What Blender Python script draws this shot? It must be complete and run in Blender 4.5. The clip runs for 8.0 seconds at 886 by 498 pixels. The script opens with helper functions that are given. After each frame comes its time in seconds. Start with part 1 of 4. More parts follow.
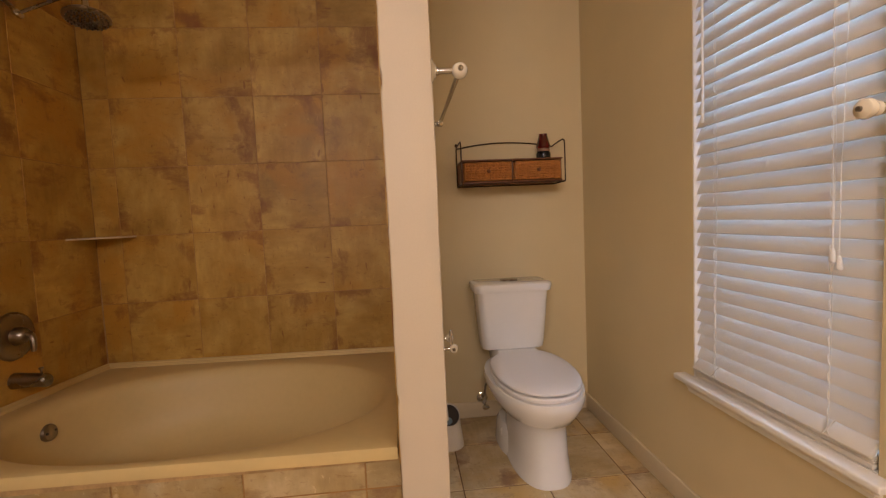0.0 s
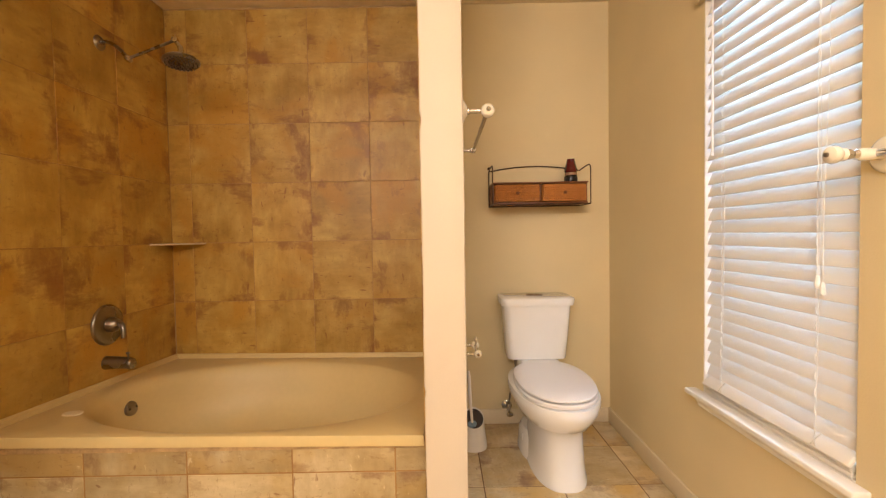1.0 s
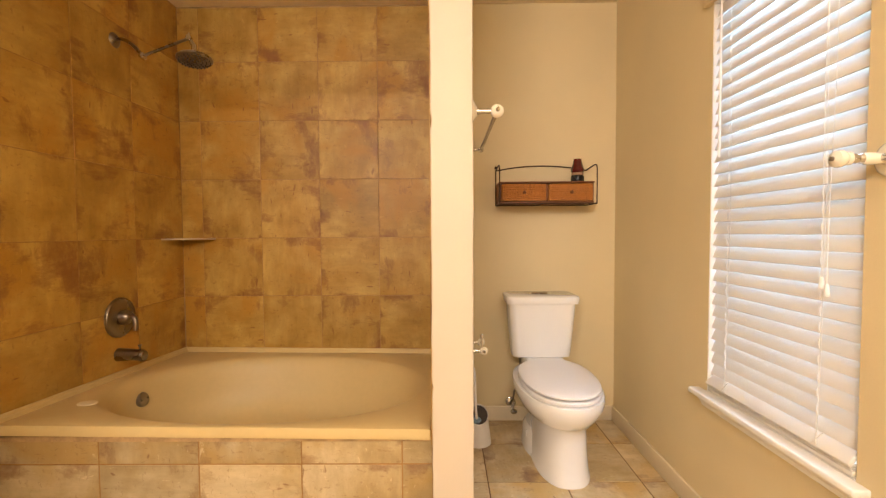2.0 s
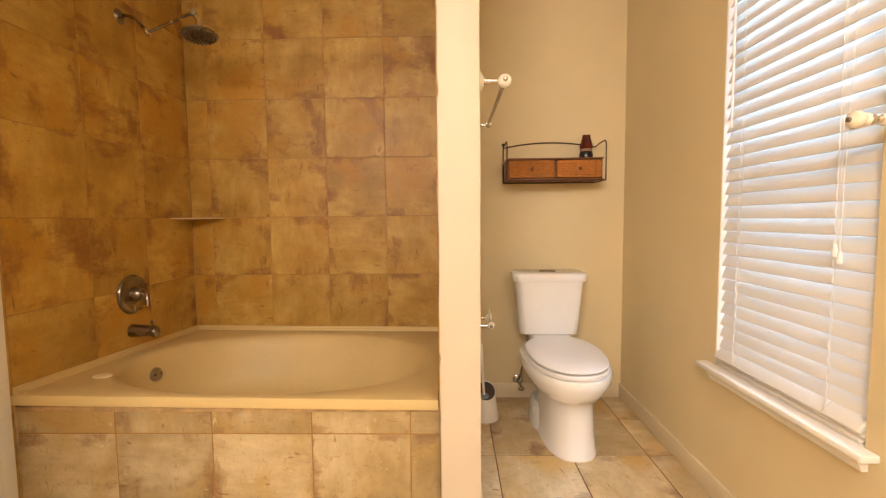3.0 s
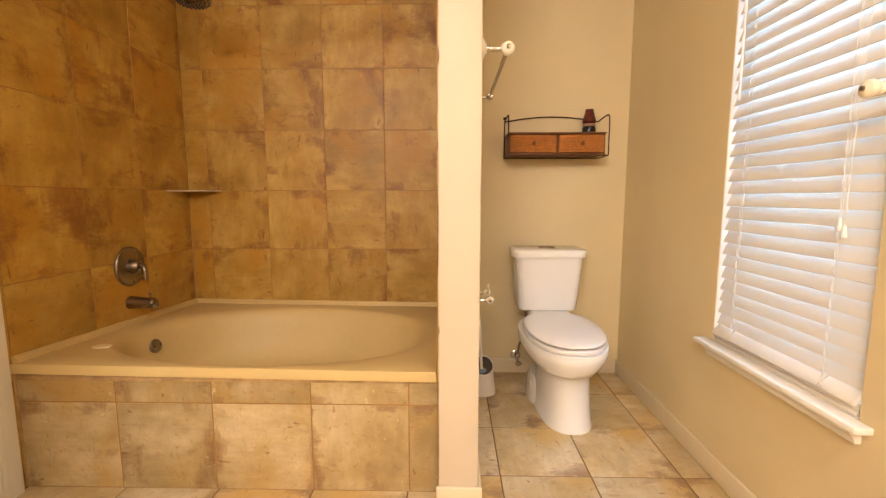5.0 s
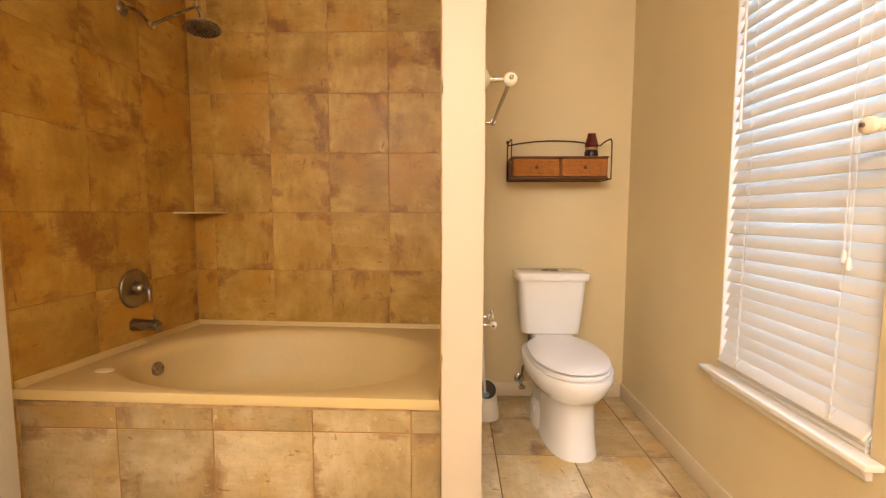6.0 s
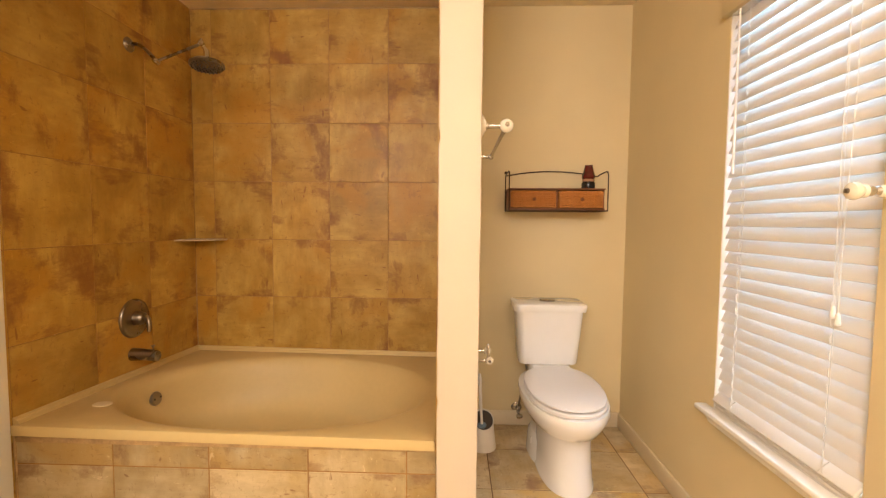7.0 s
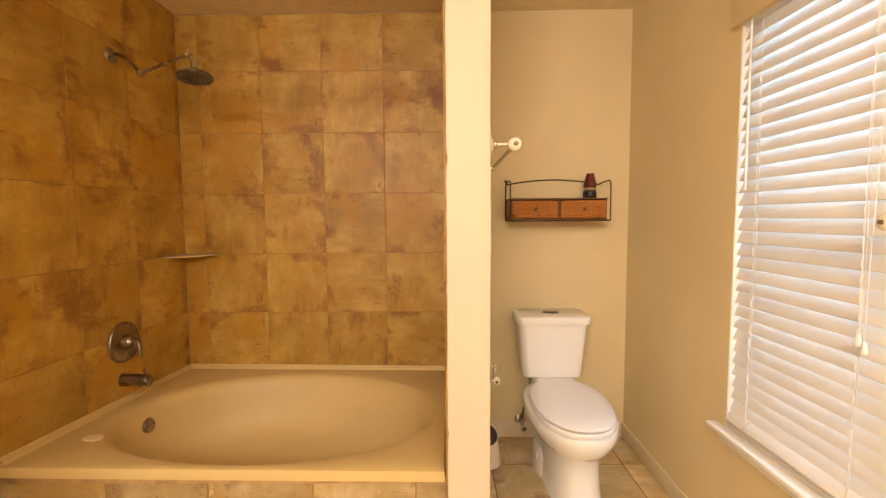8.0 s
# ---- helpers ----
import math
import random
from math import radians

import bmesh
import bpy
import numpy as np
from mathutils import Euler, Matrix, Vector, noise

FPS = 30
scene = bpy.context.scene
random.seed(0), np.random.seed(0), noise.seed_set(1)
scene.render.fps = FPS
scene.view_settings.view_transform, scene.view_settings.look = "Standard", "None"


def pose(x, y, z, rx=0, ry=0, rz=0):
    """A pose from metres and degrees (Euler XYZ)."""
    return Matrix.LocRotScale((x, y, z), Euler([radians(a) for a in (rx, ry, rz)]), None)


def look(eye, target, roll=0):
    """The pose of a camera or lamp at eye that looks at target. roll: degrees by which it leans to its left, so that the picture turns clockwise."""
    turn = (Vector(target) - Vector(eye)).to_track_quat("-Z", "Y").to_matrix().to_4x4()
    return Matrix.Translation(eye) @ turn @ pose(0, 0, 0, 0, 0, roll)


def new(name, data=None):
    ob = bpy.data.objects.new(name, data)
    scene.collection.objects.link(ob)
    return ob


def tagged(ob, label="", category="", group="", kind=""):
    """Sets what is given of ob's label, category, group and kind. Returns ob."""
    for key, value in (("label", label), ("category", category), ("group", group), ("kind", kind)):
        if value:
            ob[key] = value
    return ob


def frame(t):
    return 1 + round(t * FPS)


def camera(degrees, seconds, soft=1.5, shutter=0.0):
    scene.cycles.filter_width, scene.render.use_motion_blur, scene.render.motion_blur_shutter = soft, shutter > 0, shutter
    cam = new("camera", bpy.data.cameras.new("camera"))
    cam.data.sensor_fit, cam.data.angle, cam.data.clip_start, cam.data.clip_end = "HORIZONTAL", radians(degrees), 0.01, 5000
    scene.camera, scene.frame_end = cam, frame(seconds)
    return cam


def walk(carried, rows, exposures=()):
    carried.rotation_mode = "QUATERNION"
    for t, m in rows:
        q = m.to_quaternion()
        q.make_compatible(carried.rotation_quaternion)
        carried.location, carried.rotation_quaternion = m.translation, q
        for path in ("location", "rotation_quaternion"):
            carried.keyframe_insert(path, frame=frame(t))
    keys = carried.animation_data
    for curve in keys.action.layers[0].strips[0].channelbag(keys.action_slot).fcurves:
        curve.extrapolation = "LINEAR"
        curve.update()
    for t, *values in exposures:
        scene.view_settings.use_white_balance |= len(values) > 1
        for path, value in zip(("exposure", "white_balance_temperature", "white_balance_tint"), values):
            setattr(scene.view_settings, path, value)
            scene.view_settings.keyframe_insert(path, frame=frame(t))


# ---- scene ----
cam = camera(91.4, 8.0, soft=1.3)
PATH = [
    (0, (-0.02, 0.081, 1.084), (0.155, 2.069, 0.947), -2.6),
    (0.2, (-0.02, 0.02, 1.083), (0.098, 2.009, 0.915), -1.8),
    (0.5, (-0.002, -0.047, 1.072), (0.046, 1.947, 0.916), -1.2),
    (0.8, (-0.012, -0.094, 1.097), (0.018, 1.902, 0.974), -0.8),
    (1, (0.002, -0.107, 1.097), (0.005, 1.892, 1.029), -1.0),
    (1.5, (-0.003, -0.125, 1.099), (0.013, 1.875, 1.082), -0.8),
    (1.7, (-0.012, -0.129, 1.102), (-0.006, 1.87, 1.06), -0.6),
    (2.8, (-0.014, -0.132, 1.063), (-0.063, 1.863, 0.942), -0.5),
    (3, (-0.013, -0.131, 1.053), (-0.062, 1.863, 0.912), -0.6),
    (3.5, (-0.01, -0.128, 1.037), (-0.061, 1.864, 0.874), -0.2),
    (4, (-0.006, -0.125, 1.031), (-0.051, 1.866, 0.85), -0.3),
    (4.5, (-0.008, -0.122, 1.021), (-0.048, 1.866, 0.806), -0.0),
    (4.7, (-0.014, -0.121, 1.028), (-0.051, 1.865, 0.79), 0.0),
    (5.8, (-0.016, -0.114, 1.035), (-0.093, 1.873, 0.828), -0.2),
    (6, (-0.016, -0.119, 1.069), (-0.075, 1.873, 0.903), 0.1),
    (6.5, (-0.008, -0.131, 1.127), (-0.071, 1.864, 1.01), 0.4),
    (7, (-0.002, -0.13, 1.176), (-0.065, 1.865, 1.056), 0.5),
    (7.5, (-0.02, -0.104, 1.215), (-0.078, 1.888, 1.04), 0.1),
    (7.8, (-0.038, -0.083, 1.243), (-0.066, 1.91, 1.086), -0.2),
    (8, (-0.06, -0.068, 1.266), (-0.075, 1.927, 1.122), -0.4),
]
EXPOSURES = [(0.0, -1.04, 6150, 18), (0.3, -0.67, 6220, 15), (0.6, -0.33, 6270, 12.5), (1.0, -0.12, 6300, 11), (1.5, 0.0, 6330, 10.5), (4.5, 0.0, 6400, 11), (7.5, 0.0, 6620, 11), (8.0, 0.0, 6900, 11.5)]
walk(cam, [(t, look(eye, target, roll)) for t, eye, target, roll in PATH], EXPOSURES)

# ---- plan, in metres ----
XL, XR = -1.54, 0.955            # tiled left wall, window wall
YB, YT, YN = 2.366, 2.358, -1.75  # tub wall, toilet wall, wall behind the camera
ZC = 2.382                       # ceiling
PX0, PX1, PY = -0.060, 0.070, 1.19  # partition between tub and toilet
YA = 1.29                        # tiled front of the tub
WY0, WY1, WZ0, WZ1 = 0.878, 1.466, 0.503, 1.965  # window opening

# ---- light ----
world = bpy.data.worlds.new("sky")
scene.world = world
world.use_nodes = True
wn = world.node_tree.nodes
sky = wn.new("ShaderNodeTexSky")
sky.sky_type, sky.sun_disc = "NISHITA", False
sky.sun_elevation, sky.sun_rotation = radians(38), radians(200)
world.node_tree.links.new(sky.outputs[0], wn["Background"].inputs[0])
wn["Background"].inputs[1].default_value = 0.10


def area_lamp(name, m, energy, colour, sx, sy, shape="RECTANGLE"):
    lamp = bpy.data.lights.new(name, "AREA")
    lamp.energy, lamp.color, lamp.shape, lamp.size, lamp.size_y = energy, colour, shape, sx, sy
    ob = new(name, lamp)
    ob.matrix_world = m
    return ob


area_lamp("window_daylight", look((XR + 0.17, (WY0 + WY1) / 2, 1.24), (0, (WY0 + WY1) / 2, 1.24)), 45, (0.44, 0.655, 1.0), WY1 - WY0 + 0.3, WZ1 - WZ0 + 0.3)
# fill lamp added to brighten the toilet nook and the basin
area_lamp("ceiling_light_bulbs", look((0.35, -0.55, 2.26), (0.35, -0.55, 0)), 21, (1.0, 0.875, 0.79), 0.34, 0.34, "DISK")
# broad lamp for the light from behind the camera; its fixture is assumed
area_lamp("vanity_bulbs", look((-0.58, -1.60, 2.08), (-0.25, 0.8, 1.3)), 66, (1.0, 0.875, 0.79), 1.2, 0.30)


# ---- materials ----
def node_mat(name):
    m = bpy.data.materials.new(name)
    m.use_nodes = True
    nt = m.node_tree
    return m, nt.nodes, nt.links, nt.nodes["Principled BSDF"]


def surface(name, base, rough=0.5, metal=0.0, var=0.08, scale=6.0, fine=60.0, bump=0.05, coat=0.0, stretch=(1, 1, 1), trans=0.0, spec=0.5, glow=None):
    """A plain surface: base colour with stains at one scale and grain at another, and fine relief."""
    m, n, l, p = node_mat(name)
    co, mp = n.new("ShaderNodeTexCoord"), n.new("ShaderNodeMapping")
    mp.inputs["Scale"].default_value = stretch
    l.new(co.outputs["Object"], mp.inputs["Vector"])
    a, b = n.new("ShaderNodeTexNoise"), n.new("ShaderNodeTexNoise")
    a.inputs["Scale"].default_value, b.inputs["Scale"].default_value = scale, fine
    a.inputs["Detail"].default_value, b.inputs["Detail"].default_value = 5, 3
    mix = n.new("ShaderNodeMath")
    mix.operation = "MULTIPLY_ADD"
    mix.inputs[1].default_value = 0.35
    for t in (a, b):
        l.new(mp.outputs[0], t.inputs["Vector"])
    l.new(b.outputs[0], mix.inputs[0])
    l.new(a.outputs[0], mix.inputs[2])
    ramp = n.new("ShaderNodeValToRGB")
    lo = [max(0, c * (1 - var)) for c in base]
    hi = [min(1, c * (1 + var * 0.6)) for c in base]
    ramp.color_ramp.elements[0].position, ramp.color_ramp.elements[1].position = 0.45, 0.85
    ramp.color_ramp.elements[0].color, ramp.color_ramp.elements[1].color = (*lo, 1), (*hi, 1)
    l.new(mix.outputs[0], ramp.inputs[0])
    l.new(ramp.outputs[0], p.inputs["Base Color"])
    rr = n.new("ShaderNodeMapRange")
    rr.inputs[3].default_value, rr.inputs[4].default_value = max(0, rough - 0.08), min(1, rough + 0.08)
    l.new(a.outputs[0], rr.inputs[0])
    l.new(rr.outputs[0], p.inputs["Roughness"])
    p.inputs["Metallic"].default_value = metal
    p.inputs["Specular IOR Level"].default_value = spec
    p.inputs["Coat Weight"].default_value = coat
    p.inputs["Coat Roughness"].default_value = 0.08
    if bump:
        bp = n.new("ShaderNodeBump")
        bp.inputs["Strength"].default_value, bp.inputs["Distance"].default_value = bump, 0.004
        l.new(b.outputs[0], bp.inputs["Height"])
        l.new(bp.outputs[0], p.inputs["Normal"])
    if trans:
        tr, ms = n.new("ShaderNodeBsdfTranslucent"), n.new("ShaderNodeMixShader")
        tr.inputs[0].default_value = (*(glow or base), 1)
        ms.inputs[0].default_value = trans
        l.new(p.outputs[0], ms.inputs[1])
        l.new(tr.outputs[0], ms.inputs[2])
        l.new(ms.outputs[0], n["Material Output"].inputs[0])
    return m


def tile_material(name, light, mid, brown, rough, amount, pale=0.3):
    """Glazed ceramic with a printed slate look: cream and ochre clouds, brown stains and short scratches, another on each tile."""
    m, n, l, p = node_mat(name)
    co, info = n.new("ShaderNodeTexCoord"), n.new("ShaderNodeObjectInfo")
    mul = n.new("ShaderNodeVectorMath")
    mul.operation = "SCALE"
    mul.inputs[0].default_value = (7.3, 11.9, 5.7)
    l.new(info.outputs["Random"], mul.inputs["Scale"])
    add = n.new("ShaderNodeVectorMath")
    sep = n.new("ShaderNodeSeparateXYZ")
    l.new(co.outputs["Object"], sep.inputs[0])
    swapped, pick, way = n.new("ShaderNodeCombineXYZ"), n.new("ShaderNodeMath"), n.new("ShaderNodeMix")
    l.new(sep.outputs[1], swapped.inputs[0])
    l.new(sep.outputs[0], swapped.inputs[1])
    pick.operation = "PINGPONG"
    pick.inputs[1].default_value = 0.13
    l.new(info.outputs["Random"], pick.inputs[0])
    half = n.new("ShaderNodeMath")
    half.operation = "GREATER_THAN"
    half.inputs[1].default_value = 0.075
    l.new(pick.outputs[0], half.inputs[0])
    way.data_type = "VECTOR"
    l.new(half.outputs[0], way.inputs[0])
    l.new(co.outputs["Object"], way.inputs[4])
    l.new(swapped.outputs[0], way.inputs[5])
    l.new(way.outputs[1], add.inputs[0])
    l.new(mul.outputs[0], add.inputs[1])

    def noise_tex(scale, detail, rough_, dist, vec=None, stretch=None):
        t = n.new("ShaderNodeTexNoise")
        for k, v in (("Scale", scale), ("Detail", detail), ("Roughness", rough_), ("Distortion", dist)):
            t.inputs[k].default_value = v
        src = add.outputs[0]
        if stretch:
            mp = n.new("ShaderNodeMapping")
            mp.inputs["Scale"].default_value = stretch
            l.new(src, mp.inputs["Vector"])
            src = mp.outputs[0]
        l.new(src, t.inputs["Vector"])
        return t

    def ramp(src, *stops):
        r = n.new("ShaderNodeValToRGB")
        while len(r.color_ramp.elements) < len(stops):
            r.color_ramp.elements.new(0.5)
        for e, (pos, c) in zip(r.color_ramp.elements, stops):
            e.position, e.color = pos, (*c, 1) if len(c) == 3 else c
        l.new(src, r.inputs[0])
        return r

    def blend(fac, a, b, mode="MIX", k=None):
        x = n.new("ShaderNodeMix")
        x.data_type, x.blend_type = "RGBA", mode
        if fac is None:
            x.inputs[0].default_value = k
        else:
            l.new(fac, x.inputs[0])
        l.new(a, x.inputs[6])
        l.new(b, x.inputs[7])
        return x.outputs[2]

    K = (0, 0, 0)
    clouds = ramp(noise_tex(4.5, 7, 0.58, 0.25).outputs[0], (0.33, [c * 0.86 for c in mid]), (0.42, mid), (0.52, [0.45 * a + 0.55 * b for a, b in zip(light, mid)]), (0.64, light))
    brushed = ramp(noise_tex(13, 6, 0.65, 0.2, stretch=(1.5, 0.5, 1)).outputs[0], (0.32, (0.82, 0.79, 0.74)), (0.68, (1.08, 1.08, 1.08)))
    col = blend(None, clouds.outputs[0], brushed.outputs[0], "MULTIPLY", 0.9)
    strokes = ramp(noise_tex(36, 5, 0.6, 0.3, stretch=(1.7, 0.22, 1)).outputs[0], (0.36, (0.90, 0.88, 0.86)), (0.60, (1.03, 1.03, 1.03)))
    col = blend(None, col, strokes.outputs[0], "MULTIPLY", 0.35)
    ochre = ramp(noise_tex(3.4, 4, 0.5, 0.3, stretch=(0.8, 1.2, 1)).outputs[0], (0.52, K), (0.66, (0.75, 0.75, 0.75)))
    oc = n.new("ShaderNodeRGB")
    oc.outputs[0].default_value = (mid[0] * 1.02, mid[1] * 0.86, mid[2] * 0.50, 1)
    col = blend(ochre.outputs[0], col, oc.outputs[0])
    # russet stains gather along the edges of a tile
    ab = [n.new("ShaderNodeMath") for _ in range(3)]
    ab[0].operation = ab[1].operation = "ABSOLUTE"
    ab[2].operation = "MAXIMUM"
    for k in (0, 1):
        l.new(sep.outputs[k], ab[k].inputs[0])
        l.new(ab[k].outputs[0], ab[2].inputs[k])
    edge = n.new("ShaderNodeMapRange")
    for k, v in zip((1, 2, 3, 4), (0.06, 0.165, -0.045, 0.058)):
        edge.inputs[k].default_value = v
    l.new(ab[2].outputs[0], edge.inputs[0])
    where = n.new("ShaderNodeMapRange")
    for k, v in zip((1, 2, 3, 4), (0.38, 0.64, -0.085, 0.05)):
        where.inputs[k].default_value = v
    l.new(noise_tex(5.5, 1, 0.5, 0.0).outputs[0], where.inputs[0])
    at_edge = n.new("ShaderNodeMath")
    l.new(edge.outputs[0], at_edge.inputs[0])
    l.new(where.outputs[0], at_edge.inputs[1])
    br = n.new("ShaderNodeRGB")
    br.outputs[0].default_value = (*brown, 1)
    for sc, st, top in ((5.0, (0.7, 1.5, 1), amount), (4.6, (1.5, 0.75, 1), amount * 0.9)):
        sm = n.new("ShaderNodeMath")
        l.new(noise_tex(sc, 11, 0.70, 0.2, stretch=st).outputs[0], sm.inputs[0])
        l.new(at_edge.outputs[0], sm.inputs[1])
        r = ramp(sm.outputs[0], (0.575, K), (0.605, (0.36 * top,) * 3), (0.65, (0.62 * top,) * 3), (0.73, (top,) * 3))
        col = blend(r.outputs[0], col, br.outputs[0])
    turn = n.new("ShaderNodeMapping")
    turn.inputs["Rotation"].default_value, turn.inputs["Scale"].default_value = (0, 0, 0.9), (1.0, 0.32, 1)
    l.new(add.outputs[0], turn.inputs["Vector"])
    dash = n.new("ShaderNodeTexNoise")
    for k, v in (("Scale", 46.0), ("Detail", 1.0), ("Roughness", 0.4), ("Distortion", 0.3)):
        dash.inputs[k].default_value = v
    l.new(turn.outputs[0], dash.inputs["Vector"])
    col = blend(ramp(dash.outputs[0], (0.745, K), (0.775, (0.7, 0.7, 0.7))).outputs[0], col, br.outputs[0])
    # small flecks where the glaze is pitted
    col = blend(ramp(noise_tex(55, 5, 0.7, 0.6, stretch=(0.7, 1.3, 1)).outputs[0], (0.585, K), (0.66, (0.42, 0.42, 0.42))).outputs[0], col, br.outputs[0])
    li = n.new("ShaderNodeRGB")
    li.outputs[0].default_value = (*[min(0.8, c * 1.25) for c in light], 1)
    col = blend(ramp(noise_tex(26, 6, 0.72, 0.9, stretch=(1.5, 0.6, 1)).outputs[0], (0.63, K), (0.67, (pale, pale, pale))).outputs[0], col, li.outputs[0])
    tone = n.new("ShaderNodeMapRange")
    tone.inputs[3].default_value, tone.inputs[4].default_value = 0.88, 1.08
    l.new(info.outputs["Random"], tone.inputs[0])
    hsv = n.new("ShaderNodeHueSaturation")
    l.new(tone.outputs[0], hsv.inputs["Value"])
    l.new(col, hsv.inputs["Color"])
    l.new(hsv.outputs[0], p.inputs["Base Color"])
    rn = noise_tex(9, 6, 0.6, 0.4)
    rr = n.new("ShaderNodeMapRange")
    rr.inputs[3].default_value, rr.inputs[4].default_value = rough - 0.12, rough + 0.16
    l.new(rn.outputs[0], rr.inputs[0])
    l.new(rr.outputs[0], p.inputs["Roughness"])
    bp = n.new("ShaderNodeBump")
    bp.inputs["Strength"].default_value, bp.inputs["Distance"].default_value = 0.6, 0.005
    l.new(noise_tex(13, 9, 0.7, 0.8).outputs[0], bp.inputs["Height"])
    l.new(bp.outputs[0], p.inputs["Normal"])
    return m


TILE = tile_material("wall_tile_ceramic", (0.585, 0.383, 0.092), (0.46, 0.270, 0.048), (0.24, 0.093, 0.022), 0.45, 0.85)
APRON_TILE = tile_material("apron_tile_ceramic", (0.575, 0.470, 0.278), (0.440, 0.330, 0.155), (0.22, 0.105, 0.042), 0.45, 0.75, 0.6)
FLOOR_TILE = tile_material("floor_tile_ceramic", (0.70, 0.595, 0.41), (0.575, 0.435, 0.225), (0.27, 0.15, 0.085), 0.33, 0.8, 0.5)
GROUT = surface("grout_brown", (0.36, 0.20, 0.065), 0.9, var=0.25, scale=9, fine=160, bump=0.3)
PAINT = surface("wall_paint_beige", (0.702, 0.578, 0.337), 0.62, var=0.04, scale=3, fine=220, bump=0.10)
TRIM = surface("trim_paint_white", (0.84, 0.805, 0.74), 0.38, var=0.04, scale=5, fine=80, bump=0.03)
CASING = surface("casing_paint_white", (0.78, 0.76, 0.70), 0.4, var=0.04, scale=5, fine=90, bump=0.03)
CEILING = surface("ceiling_texture_paint", (0.86, 0.73, 0.49), 0.9, var=0.06, scale=14, fine=120, bump=0.6)
TUB = surface("tub_acrylic_almond", (0.638, 0.486, 0.218), 0.46, var=0.05, scale=2.5, fine=40, bump=0.0, spec=0.35)
CHINA = surface("vitreous_china_white", (0.80, 0.78, 0.74), 0.12, var=0.02, scale=3, fine=30, bump=0.0, coat=0.5)
SEAT = surface("seat_plastic_white", (0.80, 0.775, 0.75), 0.36, var=0.02, scale=4, fine=40, bump=0.0)
SLAT = surface("blind_vinyl_white", (0.79, 0.725, 0.62), 0.35, var=0.03, scale=4, fine=60, bump=0.02, stretch=(1, 0.2, 1), trans=0.12, glow=(0.80, 0.80, 0.80))
CORD = surface("cord_white", (0.84, 0.82, 0.77), 0.8, var=0.08, scale=40, fine=300, bump=0.2)
CHROME = surface("chrome", (0.62, 0.60, 0.57), 0.16, 1.0, var=0.06, scale=8, fine=60, bump=0.0)
NICKEL = surface("brushed_nickel", (0.30, 0.265, 0.225), 0.28, 1.0, var=0.12, scale=8, fine=90, bump=0.03)
DARK_METAL = surface("dark_rubber_nozzle", (0.07, 0.06, 0.05), 0.6, var=0.2, scale=20, fine=90, bump=0.05)
CERAMIC = surface("porcelain_cream", (0.82, 0.74, 0.58), 0.15, var=0.04, scale=10, fine=60, bump=0.0, coat=0.4)
IRON = surface("wrought_iron_brown", (0.075, 0.040, 0.022), 0.5, 0.6, var=0.3, scale=20, fine=120, bump=0.15)
WOOD = surface("stained_wood_brown", (0.20, 0.07, 0.022), 0.45, var=0.3, scale=8, fine=70, bump=0.1, stretch=(0.2, 1, 1))
BLACK = surface("black_plastic", (0.012, 0.010, 0.010), 0.25, var=0.2, scale=20, fine=90, bump=0.0)
RED_GLASS = surface("dark_red_glass", (0.10, 0.008, 0.006), 0.08, var=0.3, scale=20, fine=60, bump=0.0, coat=0.6)
CLEAR_BAND = surface("frosted_band", (0.34, 0.19, 0.11), 0.2, var=0.15, scale=40, fine=90, bump=0.0)
PLASTIC = surface("brush_pot_plastic", (0.74, 0.70, 0.64), 0.35, var=0.03, scale=6, fine=60, bump=0.0)
BLUE = surface("blue_grey_plastic", (0.20, 0.28, 0.34), 0.4, var=0.3, scale=60, fine=120, bump=0.0)
POT_INSIDE = surface("pot_inside_dark", (0.055, 0.045, 0.04), 0.5, var=0.15, scale=12, fine=80, bump=0.0)
# wall paint with less yellow: the partition's bright light is put into its colour
PAINT_LIT = surface("wall_paint_lit", (0.61, 0.525, 0.40), 0.6, var=0.04, scale=3, fine=220, bump=0.10)
BASE = surface("baseboard_paint_cream", (0.74, 0.63, 0.44), 0.4, var=0.05, scale=5, fine=80, bump=0.03)
FLOOR_GROUT = surface("floor_grout_brown", (0.20, 0.115, 0.05), 0.9, var=0.25, scale=9, fine=160, bump=0.3)
SHELF = surface("shelf_ceramic_tan", (0.56, 0.43, 0.27), 0.3, var=0.12, scale=14, fine=70, bump=0.03)
VINYL = surface("window_vinyl", (0.75, 0.75, 0.73), 0.4, var=0.03, scale=6, fine=60, bump=0.0)
SOAP = surface("soap_cream", (0.76, 0.64, 0.40), 0.4, var=0.04, scale=20, fine=80, bump=0.02)
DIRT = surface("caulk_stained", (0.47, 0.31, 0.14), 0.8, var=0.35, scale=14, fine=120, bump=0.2)


